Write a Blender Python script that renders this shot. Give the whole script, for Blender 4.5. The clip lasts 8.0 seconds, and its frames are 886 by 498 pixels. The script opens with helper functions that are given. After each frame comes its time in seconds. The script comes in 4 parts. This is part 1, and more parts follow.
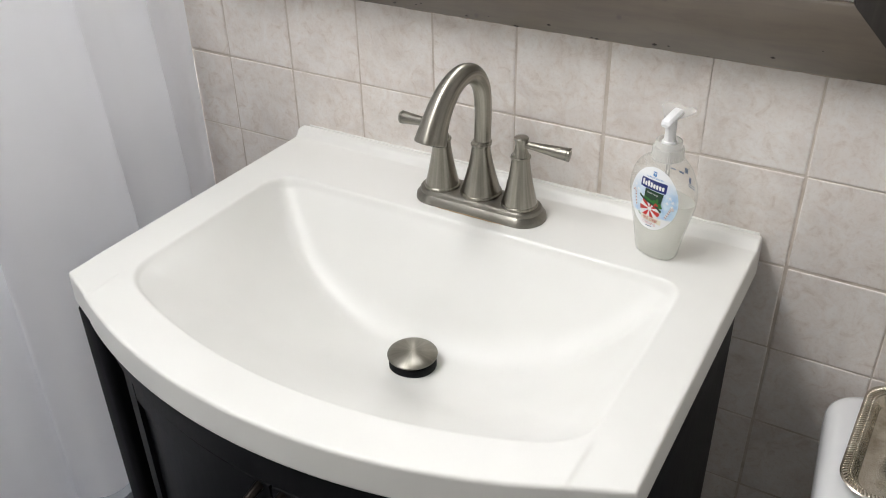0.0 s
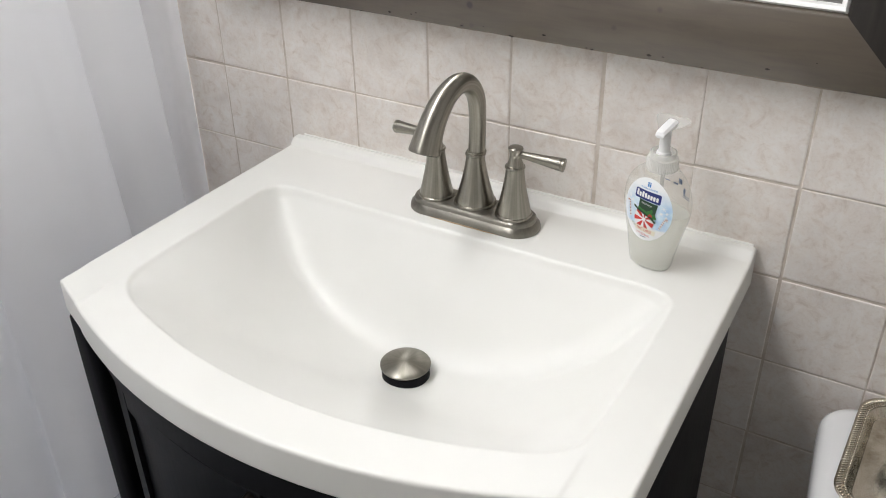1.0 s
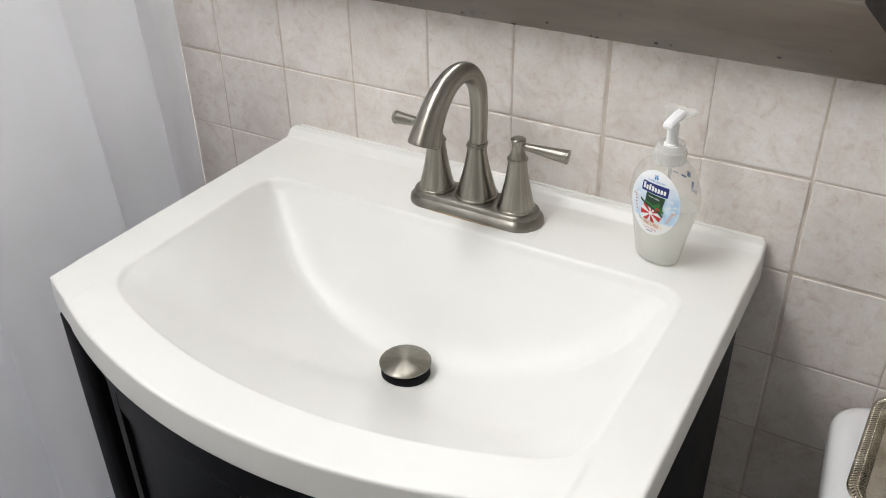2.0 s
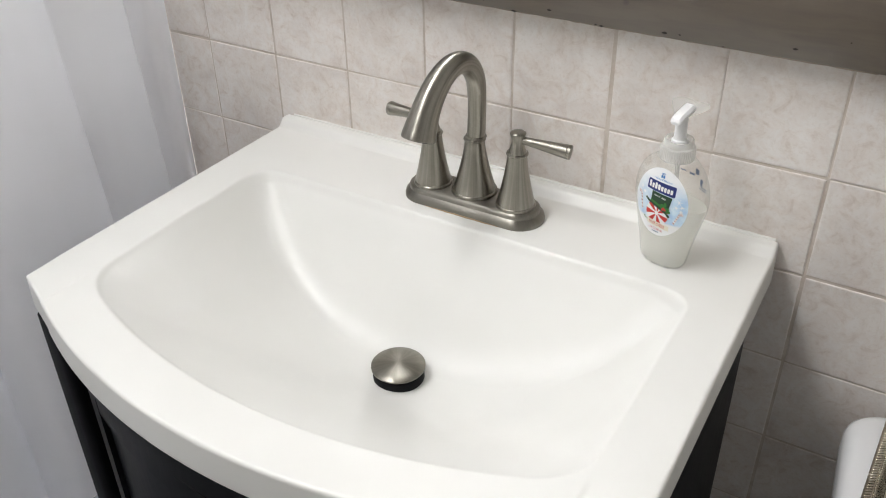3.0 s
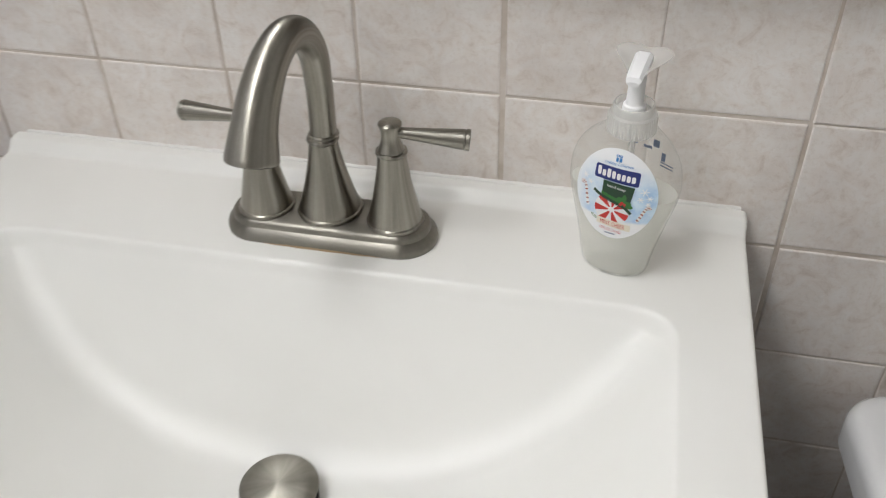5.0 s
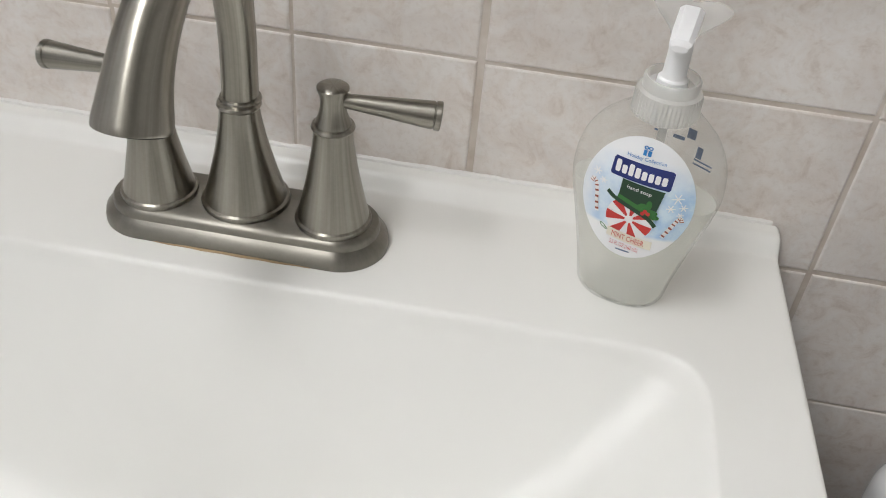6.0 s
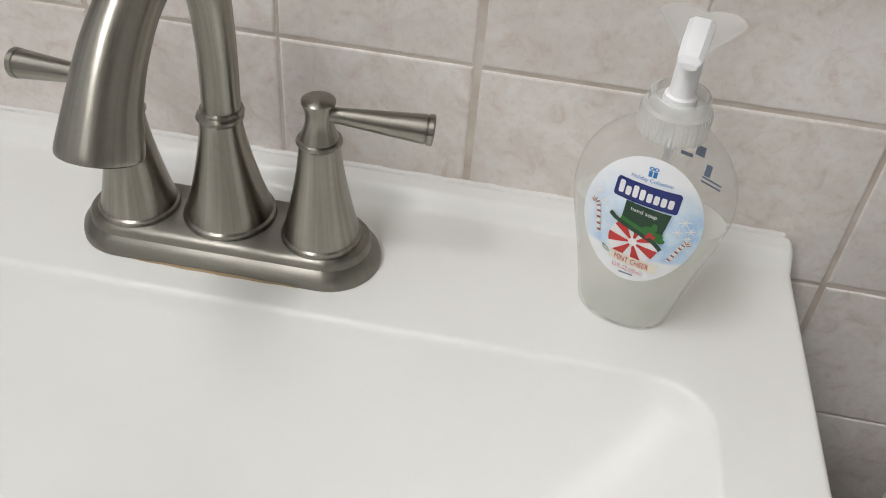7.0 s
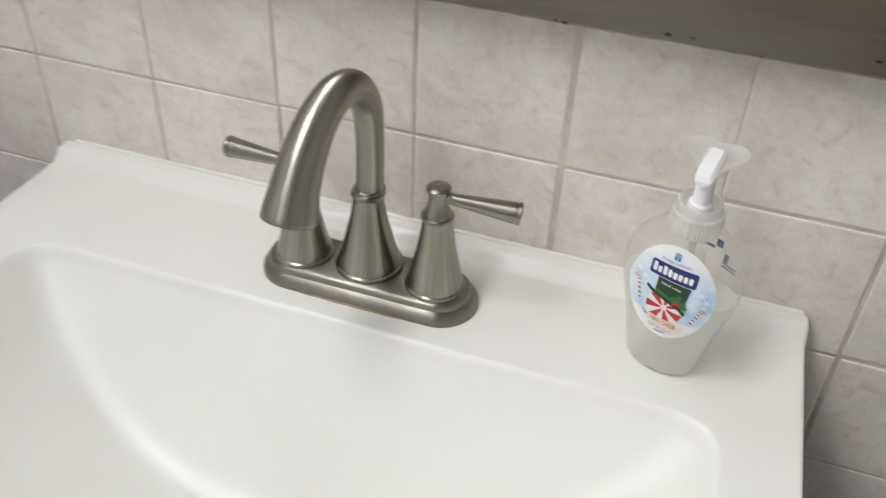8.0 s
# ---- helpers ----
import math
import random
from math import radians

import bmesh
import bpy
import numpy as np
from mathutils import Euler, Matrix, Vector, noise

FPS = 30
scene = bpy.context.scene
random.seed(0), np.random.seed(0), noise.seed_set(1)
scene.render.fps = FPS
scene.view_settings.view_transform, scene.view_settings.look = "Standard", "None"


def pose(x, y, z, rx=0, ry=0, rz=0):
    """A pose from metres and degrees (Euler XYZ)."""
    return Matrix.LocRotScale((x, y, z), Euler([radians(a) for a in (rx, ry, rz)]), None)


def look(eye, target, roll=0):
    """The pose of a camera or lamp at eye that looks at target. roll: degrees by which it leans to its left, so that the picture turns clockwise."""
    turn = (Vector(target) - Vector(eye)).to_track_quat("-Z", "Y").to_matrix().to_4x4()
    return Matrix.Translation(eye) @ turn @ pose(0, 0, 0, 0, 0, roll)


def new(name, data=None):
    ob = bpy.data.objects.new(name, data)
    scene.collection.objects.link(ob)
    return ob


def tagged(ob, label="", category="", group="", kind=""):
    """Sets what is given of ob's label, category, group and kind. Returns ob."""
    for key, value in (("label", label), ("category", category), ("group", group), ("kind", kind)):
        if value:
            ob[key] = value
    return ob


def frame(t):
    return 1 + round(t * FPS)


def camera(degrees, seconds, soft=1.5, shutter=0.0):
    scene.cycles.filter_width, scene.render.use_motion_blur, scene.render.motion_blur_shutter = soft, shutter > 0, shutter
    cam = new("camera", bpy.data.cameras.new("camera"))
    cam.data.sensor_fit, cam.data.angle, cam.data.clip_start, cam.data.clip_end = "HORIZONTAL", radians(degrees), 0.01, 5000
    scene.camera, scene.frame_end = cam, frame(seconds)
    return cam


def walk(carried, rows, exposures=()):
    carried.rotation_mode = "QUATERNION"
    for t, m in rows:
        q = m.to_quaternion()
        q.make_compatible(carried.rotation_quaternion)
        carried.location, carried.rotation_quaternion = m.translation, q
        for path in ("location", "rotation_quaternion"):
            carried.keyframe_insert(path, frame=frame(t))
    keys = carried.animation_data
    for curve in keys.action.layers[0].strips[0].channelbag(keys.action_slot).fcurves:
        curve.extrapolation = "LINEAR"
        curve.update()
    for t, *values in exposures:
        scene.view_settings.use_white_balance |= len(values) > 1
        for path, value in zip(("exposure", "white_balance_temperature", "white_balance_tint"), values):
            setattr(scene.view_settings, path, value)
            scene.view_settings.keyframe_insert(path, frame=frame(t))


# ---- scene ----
cam = camera(52.7, 8.0, soft=1.0, shutter=0.4)
PATH = [
    (0, (0.427, -0.884, 1.37), (-0.443, 0.569, 0.307), -1.3),
    (0.5, (0.427, -0.88, 1.368), (-0.44, 0.584, 0.317), -0.9),
    (1, (0.427, -0.881, 1.368), (-0.44, 0.589, 0.323), -0.8),
    (1.5, (0.421, -0.872, 1.364), (-0.445, 0.591, 0.311), -0.9),
    (3, (0.401, -0.81, 1.351), (-0.465, 0.617, 0.249), -1.0),
    (3.5, (0.386, -0.767, 1.339), (-0.485, 0.634, 0.209), -0.7),
    (4, (0.345, -0.698, 1.32), (-0.463, 0.697, 0.137), -1.3),
    (4.5, (0.243, -0.664, 1.305), (-0.315, 0.819, 0.084), -2.3),
    (4.8, (0.205, -0.621, 1.287), (-0.198, 0.885, 0.034), -2.1),
    (5, (0.201, -0.588, 1.268), (-0.155, 0.934, 0.02), -1.2),
    (5.2, (0.179, -0.553, 1.239), (-0.110, 0.994, 0.004), 0.4),
    (6.3, (0.15, -0.44, 1.173), (-0.012, 1.077, -0.12), 6.0),
    (6.5, (0.152, -0.429, 1.18), (-0.024, 1.061, -0.142), 5.4),
    (7, (0.151, -0.424, 1.182), (-0.022, 1.069, -0.137), 5.3),
    (7.5, (0.163, -0.464, 1.227), (-0.079, 1.038, -0.071), 4.6),
    (8, (0.192, -0.534, 1.284), (-0.271, 0.963, 0.041), 2.8),
]
walk(cam, [(t, look(eye, target, roll)) for t, eye, target, roll in PATH],
     exposures=((0.0, 0.0), (3.2, -0.03), (4.1, -0.25), (4.6, -0.25), (7.0, -0.27), (7.5, -0.20), (8.0, -0.13)))

# ---------------- world, lights ----------------
world = bpy.data.worlds.new("room_air")
scene.world = world
world.use_nodes = True
world.node_tree.nodes["Background"].inputs[0].default_value = (0.9, 0.95, 1.0, 1)
world.node_tree.nodes["Background"].inputs[1].default_value = 0.05


def area_lamp(name, eye, target, sx, sy, watts, colour):
    d = bpy.data.lights.new(name, "AREA")
    d.shape, d.size, d.size_y, d.energy, d.color = "RECTANGLE", sx, sy, watts, colour
    ob = new(name, d)
    ob.matrix_world = look(eye, target)
    return ob


# Unseen lamps: the second added for softer shadows, the third to make the curtain glow.
LAMPS = ((-0.52, -0.62, 14.7), (-0.58, -1.34, 11.8), (-0.95, -0.75, 29.0))
for lx, ly, watts in LAMPS:
    area_lamp("unseen_ceiling_lamp", (lx, ly, 2.33), (lx, ly, 0.0), 0.56, 0.56, watts, (0.985, 0.985, 0.99))

# ---------------- materials ----------------


def base_mat(name, colour=(0.8, 0.8, 0.8), rough=0.5, metal=0.0, **extra):
    m = bpy.data.materials.new(name)
    m.use_nodes = True
    b = m.node_tree.nodes["Principled BSDF"]
    b.inputs["Base Color"].default_value = (*colour, 1)
    b.inputs["Roughness"].default_value = rough
    b.inputs["Metallic"].default_value = metal
    for key, value in extra.items():
        b.inputs[key.replace("_", " ")].default_value = value
    return m, m.node_tree, b


def ramp(nt, fac, stops):
    r = nt.nodes.new("ShaderNodeValToRGB")
    e = r.color_ramp.elements
    while len(e) < len(stops):
        e.new(0.5)
    for el, (p, c) in zip(e, stops):
        el.position, el.color = p, (*c, 1)
    nt.links.new(fac, r.inputs[0])
    return r.outputs[0]


def noise_node(nt, scale, detail=4, rough=0.55, vec=None, distort=0.0):
    n = nt.nodes.new("ShaderNodeTexNoise")
    n.inputs["Scale"].default_value = scale
    n.inputs["Detail"].default_value = detail
    n.inputs["Roughness"].default_value = rough
    n.inputs["Distortion"].default_value = distort
    if vec:
        nt.links.new(vec, n.inputs["Vector"])
    return n.outputs["Fac"]


def place(nt, scale=(1, 1, 1), jitter=False):
    """World place, scaled, moved by the object's random number where jitter is set."""
    g = nt.nodes.new("ShaderNodeNewGeometry")
    m = nt.nodes.new("ShaderNodeMapping")
    m.inputs["Scale"].default_value = scale
    nt.links.new(g.outputs["Position"], m.inputs["Vector"])
    if jitter:
        o = nt.nodes.new("ShaderNodeObjectInfo")
        v = nt.nodes.new("ShaderNodeVectorMath")
        v.operation = "SCALE"
        v.inputs[0].default_value = (3.1, 5.7, 4.3)
        nt.links.new(o.outputs["Random"], v.inputs["Scale"])
        nt.links.new(v.outputs[0], m.inputs["Location"])
    return m.outputs[0]


def mix(nt, fac, a, b, mode="MIX"):
    n = nt.nodes.new("ShaderNodeMix")
    n.data_type, n.blend_type = "RGBA", mode
    for sock, v in ((n.inputs[0], fac), (n.inputs[6], a), (n.inputs[7], b)):
        if isinstance(v, (int, float)):
            sock.default_value = v
        elif isinstance(v, tuple):
            sock.default_value = (*v, 1)
        else:
            nt.links.new(v, sock)
    return n.outputs[2]


def bump(nt, b, height, strength, distance):
    n = nt.nodes.new("ShaderNodeBump")
    n.inputs["Strength"].default_value, n.inputs["Distance"].default_value = strength, distance
    nt.links.new(height, n.inputs["Height"])
    nt.links.new(n.outputs[0], b.inputs["Normal"])


def vary_rough(nt, b, fac, lo, hi):
    n = nt.nodes.new("ShaderNodeMapRange")
    n.inputs["To Min"].default_value, n.inputs["To Max"].default_value = lo, hi
    nt.links.new(fac, n.inputs["Value"])
    nt.links.new(n.outputs[0], b.inputs["Roughness"])


def make_tile(jitter):
    m, nt, b = base_mat("ceramic_tile", rough=0.35)
    p = place(nt, (1, 1, 1), jitter)
    big = noise_node(nt, 13, 4, 0.62, p, 0.7)
    fine = noise_node(nt, 48, 7, 0.66, p, 1.1)
    c = ramp(nt, big, [(0.32, (0.715, 0.665, 0.627)), (0.5, (0.805, 0.764, 0.727)), (0.68, (0.848, 0.814, 0.782))])
    stain = ramp(nt, fine, [(0.30, (0.80, 0.735, 0.685)), (0.44, (0.955, 0.925, 0.90)), (0.60, (1.0, 1.0, 1.0))])
    c = mix(nt, 0.9, c, stain, "MULTIPLY")
    speck = noise_node(nt, 260, 4, 0.7, p, 0.3)
    c = mix(nt, 1.0, c, ramp(nt, speck, [(0.34, (0.93, 0.915, 0.90)), (0.5, (1, 1, 1))]), "MULTIPLY")
    nt.links.new(c, b.inputs["Base Color"])
    vary_rough(nt, b, fine, 0.30, 0.48)
    bump(nt, b, fine, 0.12, 0.002)
    return m


TILE = make_tile(True)

GROUT, nt, b = base_mat("grout", rough=0.9)
p = place(nt)
nt.links.new(ramp(nt, noise_node(nt, 30, 5, 0.6, p), [(0.3, (0.50, 0.425, 0.36)), (0.5, (0.61, 0.54, 0.475)), (0.75, (0.70, 0.645, 0.59))]), b.inputs["Base Color"])
bump(nt, b, noise_node(nt, 600, 3, 0.6, p), 0.4, 0.0006)

MARBLE, nt, b = base_mat("cultured_marble", rough=0.3, Specular_IOR_Level=0.45)
p = place(nt)
nt.links.new(ramp(nt, noise_node(nt, 7, 3, 0.5, p), [(0.35, (0.812, 0.808, 0.770)), (0.65, (0.842, 0.839, 0.804))]), b.inputs["Base Color"])
vary_rough(nt, b, noise_node(nt, 24, 4, 0.6, p), 0.30, 0.36)
bump(nt, b, noise_node(nt, 14, 2, 0.5, p), 0.05, 0.004)

STAIN, _, _ = base_mat("limescale_stain", (0.42, 0.30, 0.17), 0.7)
CAULK, nt, b = base_mat("silicone_bead", (0.82, 0.81, 0.78), 0.4)
bump(nt, b, noise_node(nt, 120, 3, 0.6, place(nt)), 0.5, 0.002)


def make_nickel(name, dark, light, rough=0.30, sheen_bands=70.0, along=0.6):
    """Brushed round the part: the highlights run along its length, with bands like reflections painted into the colour.
    """
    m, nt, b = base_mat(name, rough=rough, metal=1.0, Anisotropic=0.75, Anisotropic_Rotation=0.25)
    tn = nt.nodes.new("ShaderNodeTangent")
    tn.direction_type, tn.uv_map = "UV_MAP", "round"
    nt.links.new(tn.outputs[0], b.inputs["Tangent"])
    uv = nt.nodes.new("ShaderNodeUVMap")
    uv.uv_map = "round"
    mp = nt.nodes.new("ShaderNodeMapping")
    mp.inputs["Scale"].default_value = (sheen_bands, along, 1)
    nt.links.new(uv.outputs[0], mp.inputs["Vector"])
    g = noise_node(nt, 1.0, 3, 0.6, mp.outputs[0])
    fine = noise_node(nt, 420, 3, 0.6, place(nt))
    # light and dark bands stand in for reflected surroundings
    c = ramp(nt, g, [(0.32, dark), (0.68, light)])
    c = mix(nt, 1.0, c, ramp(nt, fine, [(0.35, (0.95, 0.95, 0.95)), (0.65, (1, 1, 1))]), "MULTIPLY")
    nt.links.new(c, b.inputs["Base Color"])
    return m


NICKEL = make_nickel("brushed_nickel", (0.265, 0.251, 0.217), (0.385, 0.366, 0.320), sheen_bands=26)
NICKEL_LEVER = make_nickel("brushed_nickel_lever", (0.265, 0.251, 0.217), (0.375, 0.356, 0.311), sheen_bands=20)
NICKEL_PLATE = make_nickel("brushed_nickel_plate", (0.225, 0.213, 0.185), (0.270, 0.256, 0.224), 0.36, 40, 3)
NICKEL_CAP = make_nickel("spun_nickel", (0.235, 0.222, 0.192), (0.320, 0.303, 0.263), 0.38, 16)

BLACK_WOOD, nt, b = base_mat("black_painted_wood", rough=0.4, Specular_IOR_Level=0.15)
p = place(nt, (8, 8, 1))
g = noise_node(nt, 22, 5, 0.6, p)
nt.links.new(ramp(nt, g, [(0.3, (0.0062, 0.0065, 0.0082)), (0.7, (0.0108, 0.0111, 0.0135))]), b.inputs["Base Color"])
vary_rough(nt, b, g, 0.38, 0.52)
bump(nt, b, g, 0.08, 0.001)

RUBBER, _, _ = base_mat("black_rubber", (0.0025, 0.0025, 0.004), 0.6, Specular_IOR_Level=0.2)

FRAME_WOOD, nt, b = base_mat("grey_brown_wood", rough=0.42, Coat_Weight=1.0, Coat_Roughness=0.3, Coat_IOR=1.6)
p = place(nt, (1.6, 14, 14))
g = noise_node(nt, 9, 7, 0.6, p, 0.8)
s = noise_node(nt, 9, 3, 0.5, place(nt))
c = mix(nt, 0.45, ramp(nt, g, [(0.28, (0.064, 0.047, 0.032)), (0.55, (0.106, 0.082, 0.057)), (0.8, (0.130, 0.103, 0.074))]),
        ramp(nt, s, [(0.3, (0.062, 0.047, 0.033)), (0.7, (0.124, 0.099, 0.071))]))
knots = nt.nodes.new("ShaderNodeTexVoronoi")
knots.inputs["Scale"].default_value = 24
nt.links.new(place(nt), knots.inputs["Vector"])
c = mix(nt, ramp(nt, knots.outputs["Distance"], [(0.06, (1, 1, 1)), (0.12, (0, 0, 0))]), c, (0.022, 0.017, 0.015))
nt.links.new(c, b.inputs["Base Color"])
vary_rough(nt, b, g, 0.34, 0.52)
bump(nt, b, g, 0.18, 0.001)

# The frame's wood again for the uprights, their shade painted in as darker brown.
FRAME_SIDE_SHADED, nt, b = base_mat("shaded_wood_upright", rough=0.42)
p = place(nt, (14, 14, 1.6))
g = noise_node(nt, 9, 6, 0.6, p, 0.6)
nt.links.new(ramp(nt, g, [(0.25, (0.014, 0.012, 0.010)), (0.55, (0.026, 0.022, 0.019)), (0.8, (0.038, 0.032, 0.027))]), b.inputs["Base Color"])
bump(nt, b, g, 0.18, 0.001)

SILVER, nt, b = base_mat("tarnished_silver", rough=0.2, metal=1.0)
p = place(nt)
nt.links.new(ramp(nt, noise_node(nt, 45, 5, 0.65, p), [(0.3, (0.36, 0.32, 0.25)), (0.5, (0.58, 0.54, 0.46)), (0.7, (0.70, 0.67, 0.60))]), b.inputs["Base Color"])
vary_rough(nt, b, noise_node(nt, 80, 4, 0.6, p), 0.14, 0.34)

# Trim colour near white: it holds the glare the silver edge reflects.
TRIM_SILVER, _, _ = base_mat("silver_trim_glare", (0.92, 0.915, 0.90), 0.3, 0.15)
MIRROR, _, _ = base_mat("mirror_glass", (0.92, 0.93, 0.93), 0.01, 1.0)

CURTAIN, nt, b = base_mat("white_curtain_cloth", rough=0.8)
p = place(nt)
cloth_colour = ramp(nt, noise_node(nt, 5, 3, 0.5, p), [(0.3, (0.86, 0.865, 0.885)), (0.7, (0.90, 0.905, 0.925))])
nt.links.new(cloth_colour, b.inputs["Base Color"])
bump(nt, b, noise_node(nt, 900, 2, 0.5, p), 0.12, 0.0005)
tl = nt.nodes.new("ShaderNodeBsdfTranslucent")
nt.links.new(cloth_colour, tl.inputs[0])
ms = nt.nodes.new("ShaderNodeMixShader")
ms.inputs[0].default_value = 0.36
nt.links.new(b.outputs[0], ms.inputs[1])
nt.links.new(tl.outputs[0], ms.inputs[2])
nt.links.new(ms.outputs[0], nt.nodes["Material Output"].inputs[0])

PORCELAIN, nt, b = base_mat("white_porcelain", rough=0.12, Coat_Weight=0.4, Coat_Roughness=0.05)
nt.links.new(ramp(nt, noise_node(nt, 6, 2, 0.5, place(nt)), [(0.3, (0.78, 0.79, 0.80)), (0.7, (0.82, 0.82, 0.82))]), b.inputs["Base Color"])

# White enamel with the shade on the tub painted in as blue-grey.
TUB, nt, b = base_mat("shaded_white_enamel", rough=0.18)
nt.links.new(ramp(nt, noise_node(nt, 5, 2, 0.5, place(nt)), [(0.3, (0.40, 0.43, 0.48)), (0.7, (0.46, 0.49, 0.53))]), b.inputs["Base Color"])

PAINT, nt, b = base_mat("wall_paint", rough=0.7)
nt.links.new(ramp(nt, noise_node(nt, 3, 4, 0.6, place(nt)), [(0.3, (0.73, 0.725, 0.71)), (0.7, (0.78, 0.775, 0.76))]), b.inputs["Base Color"])
bump(nt, b, noise_node(nt, 180, 3, 0.6, place(nt)), 0.1, 0.001)

# Darker paint for two unseen walls, so they bounce less light in.
LOW_BOUNCE_PAINT, nt, b = base_mat("low_bounce_wall_paint", rough=0.7)
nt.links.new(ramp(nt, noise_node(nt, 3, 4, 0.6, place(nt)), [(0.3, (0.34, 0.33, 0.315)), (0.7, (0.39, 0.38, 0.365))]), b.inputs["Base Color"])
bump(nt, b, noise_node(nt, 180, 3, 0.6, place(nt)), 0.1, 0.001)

CEILING_PAINT, nt, b = base_mat("ceiling_paint", rough=0.8)
nt.links.new(ramp(nt, noise_node(nt, 4, 3, 0.6, place(nt)), [(0.3, (0.77, 0.765, 0.75)), (0.7, (0.81, 0.805, 0.79))]), b.inputs["Base Color"])

# Unseen floor, set dark to throw less light up the wall.
FLOOR_TILE, nt, b = base_mat("floor_tile", rough=0.4)
nt.links.new(ramp(nt, noise_node(nt, 14, 5, 0.6, place(nt)), [(0.3, (0.11, 0.108, 0.105)), (0.7, (0.17, 0.165, 0.16))]), b.inputs["Base Color"])

CHROME, _, _ = base_mat("chrome", (0.75, 0.75, 0.76), 0.08, 1.0)
BRONZE, _, _ = base_mat("dark_bronze", (0.06, 0.05, 0.045), 0.3, 1.0)

GLASS, _, _ = base_mat("clear_glass", (0.95, 0.97, 0.96), 0.02, 0.0, Transmission_Weight=1.0, IOR=1.45)


def make_shell(name, haze, gloss_rough, tint, through_light=0.28, edge_gloss=0.40):
    """Thin clear plastic: lets light through, a little haze, gloss towards the edges."""
    m = bpy.data.materials.new(name)
    m.use_nodes = True
    nt = m.node_tree
    nt.nodes.clear()
    out = nt.nodes.new("ShaderNodeOutputMaterial")
    tr = nt.nodes.new("ShaderNodeBsdfTransparent")
    tr.inputs[0].default_value = (*tint, 1)
    di = nt.nodes.new("ShaderNodeBsdfDiffuse")
    di.inputs[0].default_value = (0.965, 0.968, 0.935, 1)
    tl = nt.nodes.new("ShaderNodeBsdfTranslucent")
    tl.inputs[0].default_value = (0.965, 0.968, 0.935, 1)
    milk = nt.nodes.new("ShaderNodeMixShader")
    milk.inputs[0].default_value = through_light
    nt.links.new(di.outputs[0], milk.inputs[1])
    nt.links.new(tl.outputs[0], milk.inputs[2])
    gl = nt.nodes.new("ShaderNodeBsdfGlossy")
    gl.inputs["Roughness"].default_value = gloss_rough
    lw = nt.nodes.new("ShaderNodeLayerWeight")
    lw.inputs[0].default_value = 0.5
    fr = nt.nodes.new("ShaderNodeMapRange")
    fr.interpolation_type = "SMOOTHERSTEP"
    fr.inputs["From Min"].default_value, fr.inputs["From Max"].default_value = 0.35, 1.0
    fr.inputs["To Min"].default_value, fr.inputs["To Max"].default_value = 0.03, edge_gloss
    nt.links.new(lw.outputs["Facing"], fr.inputs["Value"])
    a = nt.nodes.new("ShaderNodeMixShader")
    a.inputs[0].default_value = haze
    nt.links.new(tr.outputs[0], a.inputs[1])
    nt.links.new(milk.outputs[0], a.inputs[2])
    c = nt.nodes.new("ShaderNodeMixShader")
    nt.links.new(fr.outputs[0], c.inputs[0])
    nt.links.new(a.outputs[0], c.inputs[1])
    nt.links.new(gl.outputs[0], c.inputs[2])
    nt.links.new(c.outputs[0], out.inputs[0])
    return m


BOTTLE_PLASTIC = make_shell("clear_bottle_plastic", 0.07, 0.08, (0.985, 0.99, 0.985))
FROSTED = make_shell("frosted_plastic", 0.30, 0.3, (0.99, 0.99, 0.99))
SOAP = make_shell("milky_liquid_soap", 0.55, 0.3, (0.99, 0.99, 0.965), 0.5, 0.12)
PUMP_WHITE, _, _ = base_mat("white_plastic", (0.84, 0.84, 0.84), 0.35, Transmission_Weight=0.0)

LABEL_SKY, nt, b = base_mat("label_paper", rough=0.3)
tc = nt.nodes.new("ShaderNodeTexCoord")
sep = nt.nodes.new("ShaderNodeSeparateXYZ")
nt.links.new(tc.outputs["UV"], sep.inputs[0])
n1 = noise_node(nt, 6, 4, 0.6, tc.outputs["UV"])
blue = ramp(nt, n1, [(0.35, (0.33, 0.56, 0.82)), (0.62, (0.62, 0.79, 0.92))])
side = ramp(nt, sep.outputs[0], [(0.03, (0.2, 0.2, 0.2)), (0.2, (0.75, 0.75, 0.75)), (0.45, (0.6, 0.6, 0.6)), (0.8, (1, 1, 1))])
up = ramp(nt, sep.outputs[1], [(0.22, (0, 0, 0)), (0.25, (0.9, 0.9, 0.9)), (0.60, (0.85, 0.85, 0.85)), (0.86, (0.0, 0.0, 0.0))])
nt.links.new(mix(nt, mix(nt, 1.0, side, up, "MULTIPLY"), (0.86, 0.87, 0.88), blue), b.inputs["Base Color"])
NAVY, _, _ = base_mat("navy_ink", (0.012, 0.025, 0.17), 0.3)
WHITE_INK, _, _ = base_mat("white_ink", (0.85, 0.85, 0.85), 0.3)
BLUE_INK, _, _ = base_mat("blue_ink", (0.03, 0.22, 0.55), 0.3)
GREEN_INK, _, _ = base_mat("dark_green_ink", (0.012, 0.05, 0.022), 0.3)
LEAF_INK, _, _ = base_mat("leaf_green_ink", (0.03, 0.17, 0.03), 0.3)
RED_INK, _, _ = base_mat("red_ink", (0.55, 0.03, 0.025), 0.3)
CANE_INK, _, _ = base_mat("cane_red_ink", (0.33, 0.09, 0.07), 0.3)
CREAM_INK, _, _ = base_mat("cream_ink", (0.82, 0.78, 0.66), 0.3)
